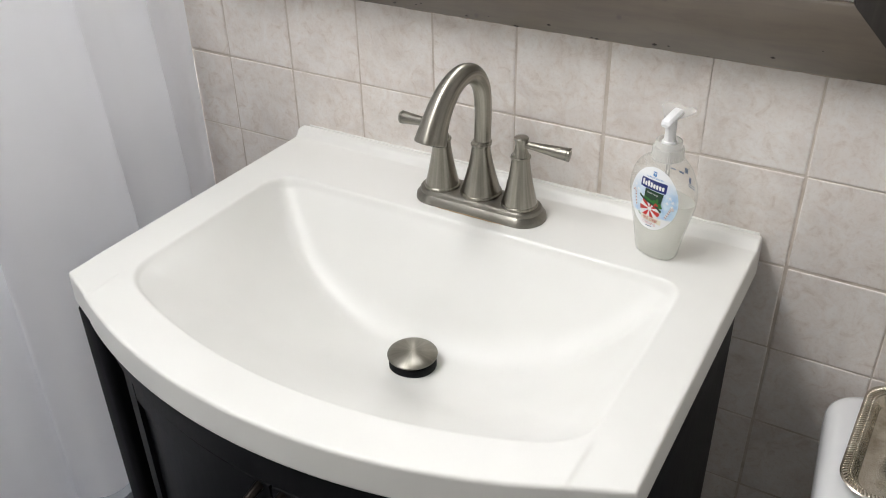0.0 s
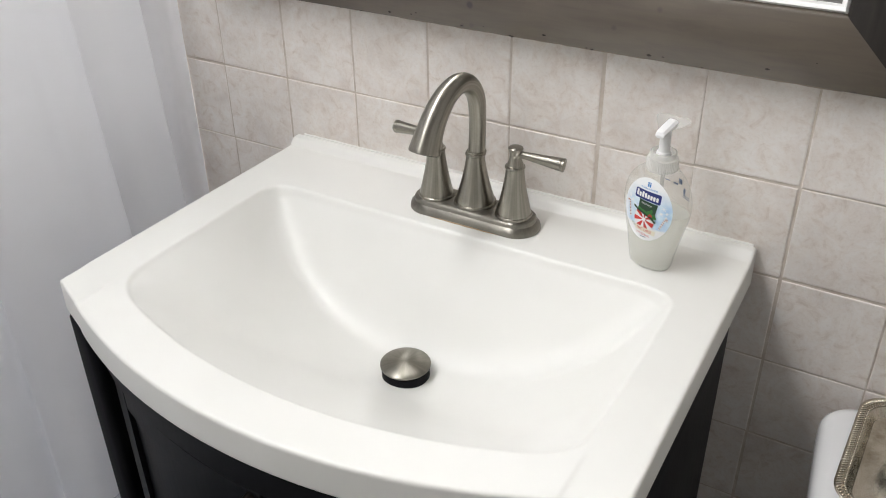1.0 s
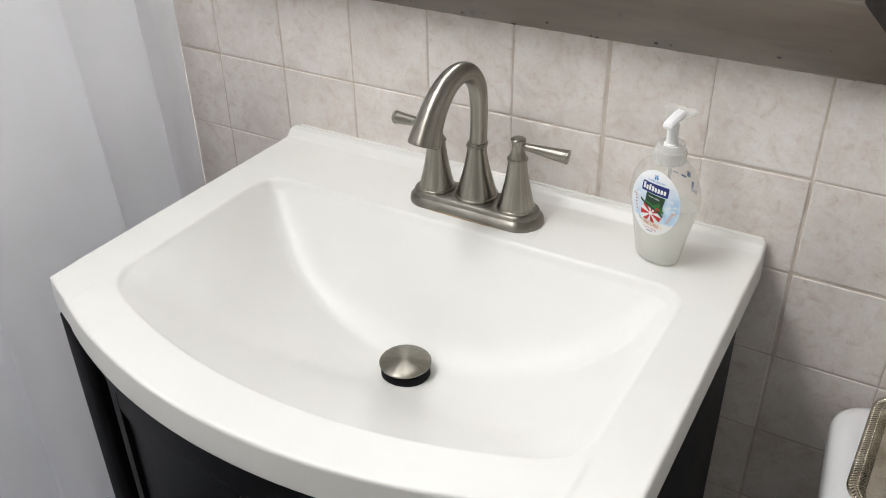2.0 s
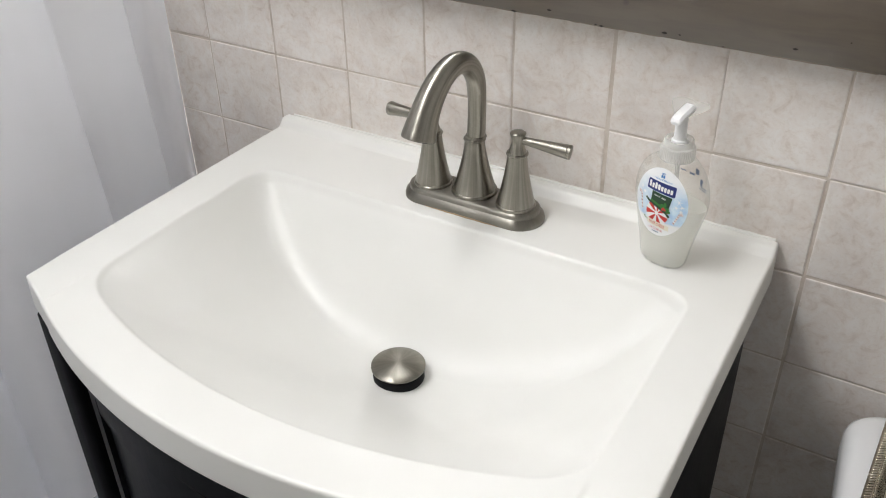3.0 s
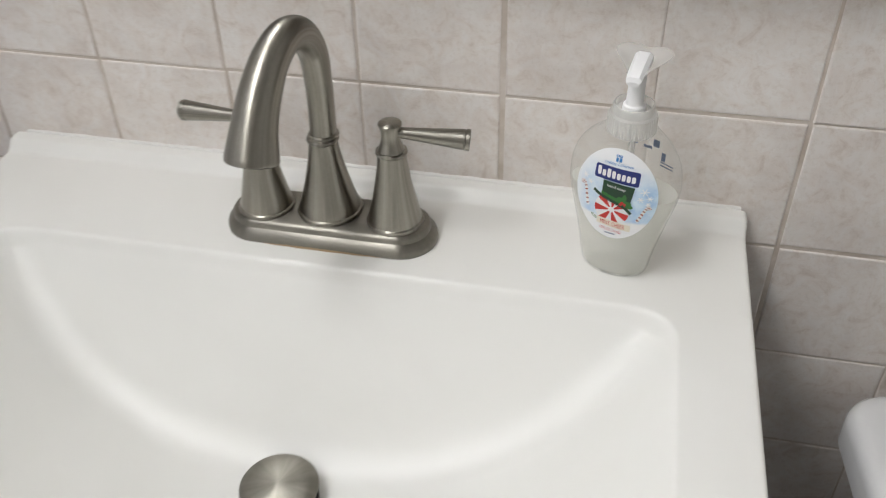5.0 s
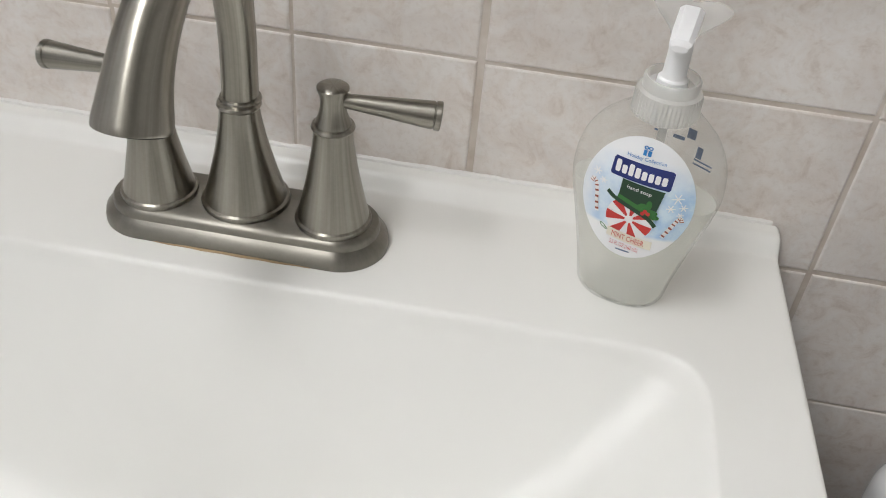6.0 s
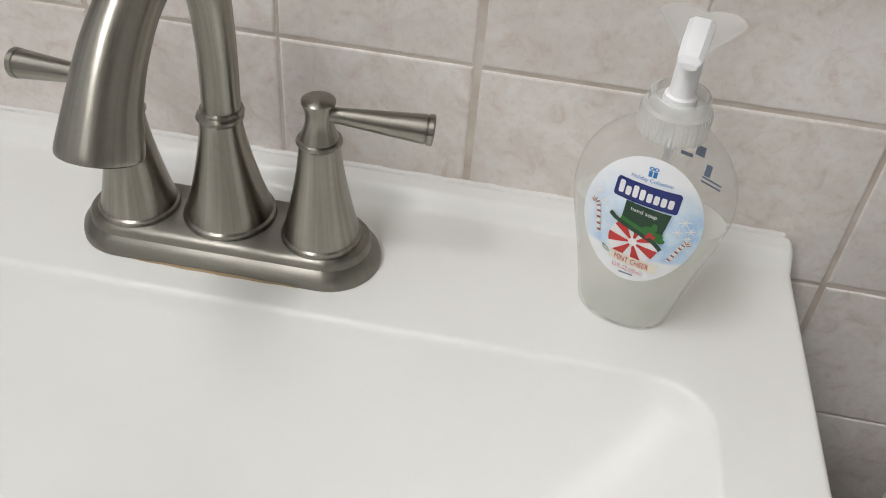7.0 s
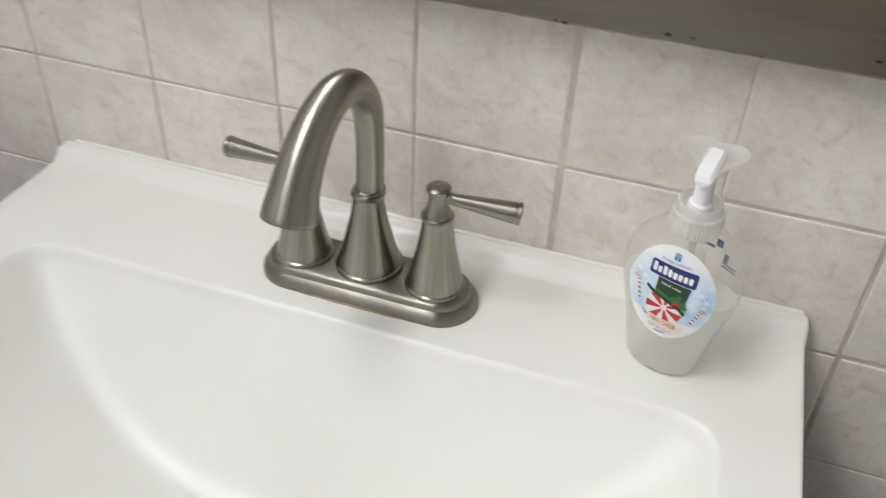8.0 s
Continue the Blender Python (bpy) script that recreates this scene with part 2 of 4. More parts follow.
GREY_INK, _, _ = base_mat("grey_blue_ink", (0.12, 0.17, 0.28), 0.4)

LAMP_GLASS, nt, b = base_mat("lamp_glass", (0.9, 0.9, 0.88), 0.4)
b.inputs["Emission Color"].default_value = (0.985, 0.985, 0.99, 1)
b.inputs["Emission Strength"].default_value = 3.0

# ---------------- mesh helpers ----------------


def link_mesh(name, me, material, parent=None, label="", smooth=35):
    me.materials.append(material)
    if smooth:
        for f in me.polygons:
            f.use_smooth = True
        me.set_sharp_from_angle(angle=radians(smooth))
    ob = new(name, me)
    if parent:
        ob.parent = parent
    if label:
        ob["label"] = label
    return ob


def part(name, bm, material, parent=None, label="", smooth=35):
    me = bpy.data.meshes.new(name)
    bmesh.ops.recalc_face_normals(bm, faces=bm.faces)
    bm.to_mesh(me)
    bm.free()
    return link_mesh(name, me, material, parent, label, smooth)


def thing(name, label, category, at=(0, 0, 0), group="", kind=""):
    ob = new(name)
    ob.location = at
    ob.empty_display_size = 0.02
    return tagged(ob, label, category, group, kind)


def box(x0, x1, y0, y1, z0, z1, bevel=0.0, segments=2, bm=None):
    own = bm or bmesh.new()
    vs = [own.verts.new((x, y, z)) for z in (z0, z1) for x, y in ((x0, y0), (x1, y0), (x1, y1), (x0, y1))]
    fs = [own.faces.new([vs[i] for i in q]) for q in ((3, 2, 1, 0), (4, 5, 6, 7), (0, 1, 5, 4), (1, 2, 6, 5), (2, 3, 7, 6), (3, 0, 4, 7))]
    if bevel:
        edges = list({e for f in fs for e in f.edges})
        bmesh.ops.bevel(own, geom=edges, offset=bevel, segments=segments, affect="EDGES", profile=0.5)
    return own


def rings(loops, cap_start=True, cap_end=True, bm=None, closed=True):
    """Skin over loops of points, all of the same length, with a map that runs round and along."""
    own = bm or bmesh.new()
    uv = own.loops.layers.uv.get("round") or own.loops.layers.uv.new("round")
    vs = [[own.verts.new(p) for p in loop] for loop in loops]
    n = len(vs[0])
    for k, (a, c) in enumerate(zip(vs, vs[1:])):
        for i in range(n if closed else n - 1):
            j = (i + 1) % n
            f = own.faces.new((a[i], a[j], c[j], c[i]))
            for lp, (u, v) in zip(f.loops, ((i, k), (i + 1, k), (i + 1, k + 1), (i, k + 1))):
                lp[uv].uv = (u / n, v / len(vs))
    if cap_start:
        own.faces.new(vs[0][::-1])
    if cap_end:
        own.faces.new(vs[-1])
    return own


def lathe(profile, n=40, centre=(0, 0, 0), bm=None, caps=(True, True)):
    cx, cy, cz = centre
    loops = [[(cx + r * math.cos(2 * math.pi * i / n), cy + r * math.sin(2 * math.pi * i / n), cz + z) for i in range(n)] for r, z in profile]
    return rings(loops, caps[0], caps[1], bm)


def tube(points, radii, n=24, bm=None, caps=(True, True), flat=1.0):
    """A round tube along points; flat squeezes it across the first side direction."""
    pts = [Vector(p) for p in points]
    loops, side = [], None
    for i, p in enumerate(pts):
        d = (pts[min(i + 1, len(pts) - 1)] - pts[max(i - 1, 0)]).normalized()
        if side is None:
            side = d.orthogonal().normalized()
        side = (side - d * side.dot(d)).normalized()
        up = d.cross(side)
        loops.append([p + float(radii[i]) * (side * math.cos(2 * math.pi * k / n) * flat + up * math.sin(2 * math.pi * k / n)) for k in range(n)])
    return rings(loops, caps[0], caps[1], bm)


def spline(points, n):
    """Catmull-Rom through points (any dimension), n samples."""
    p = np.array(points, float)
    p = np.vstack([2 * p[0] - p[1], p, 2 * p[-1] - p[-2]])
    out = []
    for s in np.linspace(0, len(points) - 1, n):
        i = min(int(s), len(points) - 2)
        t = s - i
        a, b0, c, d = p[i], p[i + 1], p[i + 2], p[i + 3]
        out.append(0.5 * (2 * b0 + (c - a) * t + (2 * a - 5 * b0 + 4 * c - d) * t * t + (3 * b0 - a - 3 * c + d) * t ** 3))
    return np.array(out)


def rounded_rect(hx, hy, r, n=8, cx=0.0, cy=0.0, z=0.0):
    out = []
    for k, (sx, sy) in enumerate(((1, 1), (-1, 1), (-1, -1), (1, -1))):
        for i in range(n + 1):
            a = math.pi / 2 * (k + i / n)
            out.append((cx + sx * (hx - r) + r * math.cos(a), cy + sy * (hy - r) + r * math.sin(a), z))
    return out


def grid_mesh(name, X, Y, Z):
    """A mesh from arrays of the same shape (rows, columns)."""
    r, c = X.shape
    me = bpy.data.meshes.new(name)
    verts = np.stack([X.ravel(), Y.ravel(), Z.ravel()], 1)
    i = np.arange(r * c).reshape(r, c)
    faces = np.stack([i[:-1, :-1].ravel(), i[:-1, 1:].ravel(), i[1:, 1:].ravel(), i[1:, :-1].ravel()], 1)
    me.from_pydata(verts.tolist(), [], faces.tolist())
    return me


# ---------------- the room ----------------
P = 0.1105          # tile pitch
Z0 = 0.94           # height of one tile joint
DECK = 0.853        # top of the vanity's deck
ROOM = (-1.30, 1.00, -1.75, 2.40)

wall_north = tagged(part("wall_north", box(ROOM[0], ROOM[1], 0.0009, 0.12, 0, ROOM[3]), GROUT, smooth=0),
                    "bathroom wall of beige mottled ceramic tiles with sandy grout", "wall", kind="structure")
tagged(part("wall_west", box(ROOM[0] - 0.1, ROOM[0], ROOM[2] - 0.1, 0.12, 0, ROOM[3]), PAINT, smooth=0), "plain painted bathroom wall behind the tub", "wall", kind="structure")
tagged(part("wall_east", box(ROOM[1], ROOM[1] + 0.1, ROOM[2] - 0.1, 0.12, 0, ROOM[3]), LOW_BOUNCE_PAINT, smooth=0), "plain unseen wall beside the toilet, darkened to bounce less light", "wall", kind="structure")
tagged(part("wall_south", box(ROOM[0], ROOM[1], ROOM[2] - 0.1, ROOM[2], 0, ROOM[3]), LOW_BOUNCE_PAINT, smooth=0), "plain unseen wall facing the vanity, darkened to bounce less light", "wall", kind="structure")
tagged(part("floor", box(ROOM[0], ROOM[1], ROOM[2], 0.0, -0.1, 0), FLOOR_TILE, smooth=0), "grey tiled bathroom floor, unseen, dark to bounce less light", "floor", kind="structure")
tagged(part("ceiling", box(ROOM[0], ROOM[1], ROOM[2], 0.0, ROOM[3], ROOM[3] + 0.1), CEILING_PAINT, smooth=0), "white painted bathroom ceiling", "ceiling", kind="structure")

# ---------------- vanity top with its basin ----------------
CX = -0.0072        # middle of the vanity


def smooth01(v):
    v = np.clip(v, 0, 1)
    return v * v * (3 - 2 * v)


def front_of(dx):
    """Bowed front edge of the top; the middle stands 3 mm proud of the corner blocks."""
    dx = np.abs(dx)
    y = -0.489 + 0.6 - np.sqrt(0.36 - np.minimum(dx, 0.262) ** 2)
    return y + 0.43 * np.maximum(dx - 0.262, 0) + 0.0010 * smooth01((dx - 0.262) / 0.006)


def rim_front(dx):
    return -0.439 + 0.58 - np.sqrt(0.58 ** 2 - np.minimum(np.abs(dx), 0.3) ** 2)


def smin(a, c, k):
    h = np.clip(0.5 + 0.5 * (c - a) / k, 0, 1)
    return c + (a - c) * h - k * h * (1 - h)


BASIN_DEEP = 0.121
DRAIN = (-0.0030, -0.2365)


def basin_depth(x, y):
    dx = x - CX
    back, front, side = -0.1185 - y, y - rim_front(dx), 0.2625 - np.abs(dx)
    inside = smin(smin(back, front, 0.04), side, 0.04)
    ramp_up = np.clip((DRAIN[1] - y) / 0.2, 0, 1)
    bend = 2.9 - 1.15 * smooth01((-0.17 - y) / 0.14)
    d = BASIN_DEEP * (1 - np.minimum(np.abs(dx) / 0.2625, 1) ** bend) - 0.022 * ramp_up ** 2
    d = -smin(-d, -0.006 * np.ones_like(d), 0.012)
    d = smin(d, 0.003 + 1.45 * np.maximum(back, 0), 0.032)
    d = smin(d, 0.003 + 1.5 * np.maximum(side, 0), 0.02)
    d = smin(d, 0.0020 + 0.70 * np.maximum(front, 0), 0.018)
    return np.maximum(d, 0) * smooth01((inside + 0.0025) / 0.007)


def lip_rise(y):
    """Cove at the back that runs up to the wall."""
    return 0.0095 * smooth01((y + 0.024) / 0.012)


def make_top():
    hx, back, thick = 0.3140, -0.0035, 0.039
    nx, ny = 440, 340
    us, vs = np.linspace(-1, 1, nx), np.linspace(0, 1, ny)
    inset = 0.003
    DX = np.tile(us * (hx - inset), (ny, 1))
    F = front_of(DX) + inset
    Y = back + (F - back) * vs[:, None]
    taper = 1 - 0.018 * (1 - np.clip(-Y / 0.41, 0, 1)) * 0.8
    X = CX + DX * taper * np.where(DX < 0, 1.012, 1.0)
    Z = DECK + lip_rise(Y) - basin_depth(X, Y) - 0.0009 * smooth01((np.abs(X - CX) - 0.262) / 0.005) * smooth01((-Y - 0.36) / 0.03)
    top = grid_mesh("bathroom_sink", X, Y, Z)
    bm = bmesh.new()
    bm.from_mesh(top)
    bpy.data.meshes.remove(top)
    bm.verts.ensure_lookup_table()
    i = np.arange(nx * ny).reshape(ny, nx)
    loop = list(i[0, :]) + list(i[1:, -1]) + list(i[-1, -2::-1]) + list(i[-2:0:-1, 0])
    pts = [bm.verts[k].co.copy() for k in loop]
    n = len(pts)
    out = []
    for k in range(n):
        d = pts[(k + 1) % n] - pts[k - 1]
        v = Vector((-d.y, d.x, 0))
        v.normalize()
        if v.dot(Vector((pts[k].x - CX, pts[k].y + 0.22, 0))) < 0:
            v = -v
        if k < nx:
            v.y = 0
        out.append(v)
    prev = [bm.verts[k] for k in loop]
    floor_z = DECK - thick
    for off, dz, absolute in ((0.0012, -0.0003, False), (0.0024, -0.0012, False), (0.003, -0.003, False), (0.0031, -0.0048, False), (0.0034, floor_z + 0.0045, True), (0.0034, floor_z + 0.0025, True), (0.0015, floor_z, True), (-0.03, floor_z, True)):
        now = [bm.verts.new((p.x + v.x * off, p.y + v.y * off, dz if absolute else p.z + dz)) for p, v in zip(pts, out)]
        for k in range(n):
            bm.faces.new((prev[k], prev[(k + 1) % n], now[(k + 1) % n], now[k]))
        prev = now
    return bm


sink_unit = tagged(part("bathroom_sink", make_top(), MARBLE, smooth=60),
                    "white cultured marble vanity top with integral bowed basin", "sink")


def wavy_bead(x0, x1, y, z, r, seed):
    rnd = random.Random(seed)
    n = 90
    pts = [(x0 + (x1 - x0) * i / (n - 1), y, z + rnd.uniform(-0.0003, 0.0003)) for i in range(n)]
    return tube(pts, [r * rnd.uniform(0.85, 1.12) for _ in pts], 8)


part("caulk_bead", wavy_bead(CX - 0.303, CX + 0.305, -0.0012, DECK + 0.0092, 0.0024, 4), CAULK, sink_unit, "uneven white silicone bead along the wall")

# ---------------- drain ----------------
dz = DECK - float(basin_depth(np.array([DRAIN[0]]), np.array([DRAIN[1]]))[0])
drain = thing("drain_stopper", "round brushed nickel pop-up drain stopper, raised open", "drain", (DRAIN[0], DRAIN[1], dz + 0.0008))
part("gasket", lathe([(0.0266, -0.006), (0.0266, 0.001), (0.0266, 0.0068), (0.0250, 0.0092), (0.018, 0.0105), (0.018, 0.0145)], 40), RUBBER, drain, "black rubber ring")
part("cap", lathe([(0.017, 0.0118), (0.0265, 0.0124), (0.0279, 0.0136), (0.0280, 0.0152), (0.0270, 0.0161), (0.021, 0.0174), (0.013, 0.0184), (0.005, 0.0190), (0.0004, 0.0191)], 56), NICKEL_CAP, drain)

# ---------------- faucet ----------------
FX, FY = -0.0060, -0.0735
faucet = thing("faucet", "two-handle brushed nickel centerset faucet with high arc spout", "faucet", (FX, FY, DECK))


def base_plate():
    prof = [(0.0826, 0.0276, 0.0), (0.0826, 0.0276, 0.0025), (0.0818, 0.0268, 0.0060), (0.0788, 0.0243, 0.0088), (0.0772, 0.0230, 0.0100), (0.0772, 0.0230, 0.0135),
            (0.0762, 0.0220, 0.0150), (0.0735, 0.0198, 0.0160), (0.060, 0.010, 0.0162)]
    loops = []
    for hx, hy, z in prof:
        loops.append([(x, y, z) for x, y, _ in rounded_rect(hx, hy, min(hy, hx) * 0.985, 14)])
    return rings(loops)


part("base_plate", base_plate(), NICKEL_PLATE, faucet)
part("water_stain", tube([(x, -0.0279 - 0.0002 * math.sin(x * 300), 0.0004) for x in np.linspace(-0.045, 0.045, 24)], [0.0002 + 0.0007 * math.sin(math.pi * i / 23) for i in range(24)], 6),
     STAIN, faucet, "thin brownish water stain along the plate")


def skirt(r0, r1, h, z0):
    """Flared conical body with a foot ring and a collar ring."""
    prof = [(r0 * 1.02, 0), (r0 * 1.035, 0.0015), (r0 * 1.02, 0.003), (r0 * 0.955, 0.0038)]
    for i in range(11):
        t = i / 10
        prof.append((r1 + (r0 * 0.955 - r1) * (1 - t) ** 1.38, 0.0042 + (h - 0.0075) * t))
    prof += [(r1 * 1.07, h - 0.0030), (r1 * 1.13, h - 0.0018), (r1 * 1.07, h - 0.0004), (r1 * 0.9, h)]
    return [(r, z0 + z) for r, z in prof]


for side in (-1, 1):
    hx = side * 0.0508
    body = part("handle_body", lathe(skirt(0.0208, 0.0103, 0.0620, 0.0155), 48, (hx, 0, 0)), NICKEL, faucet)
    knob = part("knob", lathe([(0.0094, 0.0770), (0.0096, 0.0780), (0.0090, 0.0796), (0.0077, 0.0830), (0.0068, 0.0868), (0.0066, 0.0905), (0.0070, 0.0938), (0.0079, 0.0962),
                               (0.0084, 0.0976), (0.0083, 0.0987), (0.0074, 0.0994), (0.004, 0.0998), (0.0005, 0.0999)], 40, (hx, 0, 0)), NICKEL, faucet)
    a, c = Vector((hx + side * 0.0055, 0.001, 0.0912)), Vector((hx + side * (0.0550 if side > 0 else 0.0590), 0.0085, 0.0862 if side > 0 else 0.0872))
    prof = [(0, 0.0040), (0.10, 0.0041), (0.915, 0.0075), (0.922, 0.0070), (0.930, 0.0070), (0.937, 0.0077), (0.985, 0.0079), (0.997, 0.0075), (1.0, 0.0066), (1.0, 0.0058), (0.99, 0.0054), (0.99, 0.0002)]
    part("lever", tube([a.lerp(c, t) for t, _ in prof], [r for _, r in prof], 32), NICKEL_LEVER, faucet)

SY = 0.0075         # the riser stands a little behind the middle of the plate
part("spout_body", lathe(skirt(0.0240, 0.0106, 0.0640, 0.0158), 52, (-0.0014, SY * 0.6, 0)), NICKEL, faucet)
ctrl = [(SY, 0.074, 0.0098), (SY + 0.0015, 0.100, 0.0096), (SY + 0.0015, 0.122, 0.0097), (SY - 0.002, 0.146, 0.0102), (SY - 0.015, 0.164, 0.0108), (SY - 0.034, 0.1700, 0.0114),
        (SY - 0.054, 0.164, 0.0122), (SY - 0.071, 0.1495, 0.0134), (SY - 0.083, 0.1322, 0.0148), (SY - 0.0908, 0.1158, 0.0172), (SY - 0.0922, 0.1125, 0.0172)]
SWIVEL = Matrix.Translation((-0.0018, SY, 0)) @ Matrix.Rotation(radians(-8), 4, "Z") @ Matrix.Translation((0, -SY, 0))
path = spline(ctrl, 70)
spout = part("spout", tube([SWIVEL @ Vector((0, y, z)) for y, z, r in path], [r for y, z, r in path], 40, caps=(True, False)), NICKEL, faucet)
d = Vector((0, path[-1][0] - path[-6][0], path[-1][1] - path[-6][1])).normalized()
end = Vector((0, path[-1][0], path[-1][1]))
part("outlet", tube([SWIVEL @ (end + d * s) for s in (0, 0.0006, 0.0004, -0.004, -0.004)], [0.0172, 0.0164, 0.0152, 0.0146, 0.0002], 40, caps=(False, True)), RUBBER, spout, "dark aerator mouth")
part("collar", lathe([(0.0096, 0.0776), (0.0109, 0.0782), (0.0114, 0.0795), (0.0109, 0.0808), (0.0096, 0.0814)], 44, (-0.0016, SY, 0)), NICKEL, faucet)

# ---------------- vanity cabinet ----------------
cabinet = thing("vanity_cabinet", "black painted wooden vanity cabinet with bowed front", "cabinet", (CX, 0, 0))
CTOP = DECK - 0.039


def bow(dx, inset):
    return float(front_of(np.array([0.26 if abs(dx) > 0.26 else dx]))[0]) + inset + (0.55 * (abs(dx) - 0.26) if abs(dx) > 0.26 else 0)


def bowed_slab(x0, x1, z0, z1, inset, depth, n=14, bevel=0.0018):
    """A board that follows the bowed front: its face is inset from the top's edge, and it is depth thick."""
    xs = [x0 + (x1 - x0) * i / n for i in range(n + 1)]
    loops = []
    for x in xs:
        yf, yb = bow(x, inset), bow(x, inset) + depth
        e = bevel if x not in (xs[0], xs[-1]) else bevel * 2
        loops.append([(x, yb, z0), (x, yf + e, z0), (x, yf, z0 + e), (x, yf, z1 - e), (x, yf + e, z1), (x, yb, z1)])
    return rings(loops)


part("side_panel", box(-0.303, -0.285, -0.405, -0.012, 0.09, CTOP - 0.0005, 0.002), BLACK_WOOD, cabinet)
part("side_panel", box(0.279, 0.297, -0.405, -0.004, 0.09, CTOP - 0.0005, 0.002), BLACK_WOOD, cabinet)
part("back_panel", box(-0.279, 0.279, -0.03, -0.015, 0.09, CTOP - 0.0005), BLACK_WOOD, cabinet)
part("bottom_panel", bowed_slab(-0.279, 0.279, 0.10, 0.118, 0.03, 0.36), BLACK_WOOD, cabinet)
for side in (-1, 1):
    x = side * (0.2945 if side < 0 else 0.286)
    y = bow(0.28, 0.022)
    part("corner_post", rings([rounded_rect(0.0145 if side < 0 else 0.018, 0.019, 0.009, 5, x, y + 0.001, z) for z in (0.0, 0.002, CTOP - 0.0008)]), BLACK_WOOD, cabinet)
    part("back_leg", box(x - 0.018, x + 0.012, -0.05, -0.014, 0.0, 0.10, 0.003), BLACK_WOOD, cabinet)
    part("stile", bowed_slab(min(side * 0.262, side * 0.2545), max(side * 0.262, side * 0.2545), 0.12, CTOP - 0.0008, 0.030, 0.02, 6), BLACK_WOOD, cabinet)
    part("bead", tube([(side * 0.2560, bow(0.2560, 0.024), 0.12), (side * 0.2560, bow(0.2560, 0.024), CTOP - 0.045)], [0.0026, 0.0026], 12), BLACK_WOOD, cabinet)
part("top_rail", bowed_slab(-0.2545, 0.2545, CTOP - 0.050, CTOP - 0.0008, 0.0125, 0.02, 24), BLACK_WOOD, cabinet)
part("bottom_rail", bowed_slab(-0.2545, 0.2545, 0.12, 0.165, 0.014, 0.02, 24), BLACK_WOOD, cabinet)
for side in (-1, 1):
    x0, x1 = sorted((side * 0.2440, side * 0.0015))
    door = part("door", bowed_slab(x0 + 0.022, x1 - 0.022, 0.195, CTOP - 0.080, 0.0215, 0.012, 14), BLACK_WOOD, cabinet)
    part("door_stile", bowed_slab(x0, x0 + 0.024, 0.168, CTOP - 0.053, 0.015, 0.02, 4), BLACK_WOOD, door)
    part("door_stile", bowed_slab(x1 - 0.024, x1, 0.168, CTOP - 0.053, 0.015, 0.02, 4), BLACK_WOOD, door)
    part("door_rail", bowed_slab(x0 + 0.024, x1 - 0.024, CTOP - 0.082, CTOP - 0.053, 0.0155, 0.02, 8), BLACK_WOOD, door)
    part("door_rail", bowed_slab(x0 + 0.024, x1 - 0.024, 0.168, 0.198, 0.0155, 0.02, 8), BLACK_WOOD, door)
    kx = side * 0.0135
    ky = bow(kx, 0.015)
    part("handle", tube([(kx, ky + 0.002, CTOP - 0.060), (kx, ky - 0.016, CTOP - 0.063), (kx, ky - 0.022, CTOP - 0.073), (kx, ky - 0.022, CTOP - 0.16), (kx, ky - 0.016, CTOP - 0.172), (kx, ky + 0.002, CTOP - 0.175)],
                        [0.005, 0.0045, 0.0045, 0.0045, 0.0045, 0.005], 14), BRONZE, door, "dark bronze bar handle")

# ---------------- soap bottle ----------------
BX, BY, BTURN = 0.2075, -0.0745, -16.0
bottle = thing("soap_bottle", "half-full clear plastic hand soap pump bottle with white oval label", "soap bottle", (BX, BY, DECK))
bottle.rotation_euler = (0, 0, radians(BTURN))
# half width, half depth, height
ROUND = 0.95        # roundness of its cross-section (1 is an ellipse)
BODY = spline([(0.0214, 0.0135, 0.0000), (0.0242, 0.0160, 0.0050), (0.0268, 0.0180, 0.0205), (0.0320, 0.0198, 0.0440), (0.0370, 0.0202, 0.0640), (0.0382, 0.0198, 0.0775),
               (0.0358, 0.0186, 0.0920), (0.0292, 0.0174, 0.1040), (0.0200, 0.0160, 0.1118), (0.0150, 0.0150, 0.1155)], 64)


def section(z):
    i = np.interp(z, BODY[:, 2], np.arange(len(BODY)))
    k = np.arange(len(BODY))
    return float(np.interp(i, k, BODY[:, 0])), float(np.interp(i, k, BODY[:, 1]))


def body_loops(rows, shrink, n=56):
    out = []
    for a, c, z in rows:
        e = ROUND
        loop = []
        for i in range(n):
            t = 2 * math.pi * i / n
            ct, st = math.cos(t), math.sin(t)
            loop.append(((a - shrink) * math.copysign(abs(ct) ** e, ct), (c - shrink) * math.copysign(abs(st) ** e, st), z))
        out.append(loop)
    return out


shell = part("shell", rings(body_loops([(a * 0.93, c * 0.93, z) for a, c, z in BODY[:1]] + [(a, c, z + 0.0006) for a, c, z in BODY], 0.0), True, False), BOTTLE_PLASTIC, bottle, "clear glossy plastic shell", smooth=60)
shell.visible_shadow = False
level = 0.0690
liquid_rows = [(a, c, z + 0.0016) for a, c, z in BODY if z < level]
part("liquid", rings(body_loops(liquid_rows, 0.0012)), SOAP, bottle, "milky pale liquid soap", smooth=60)

ART_U, ART_V = 0.89, 1.04
LU, LV, LZ = 0.0280, 0.0348, 0.0728      # label half width, half height, middle height


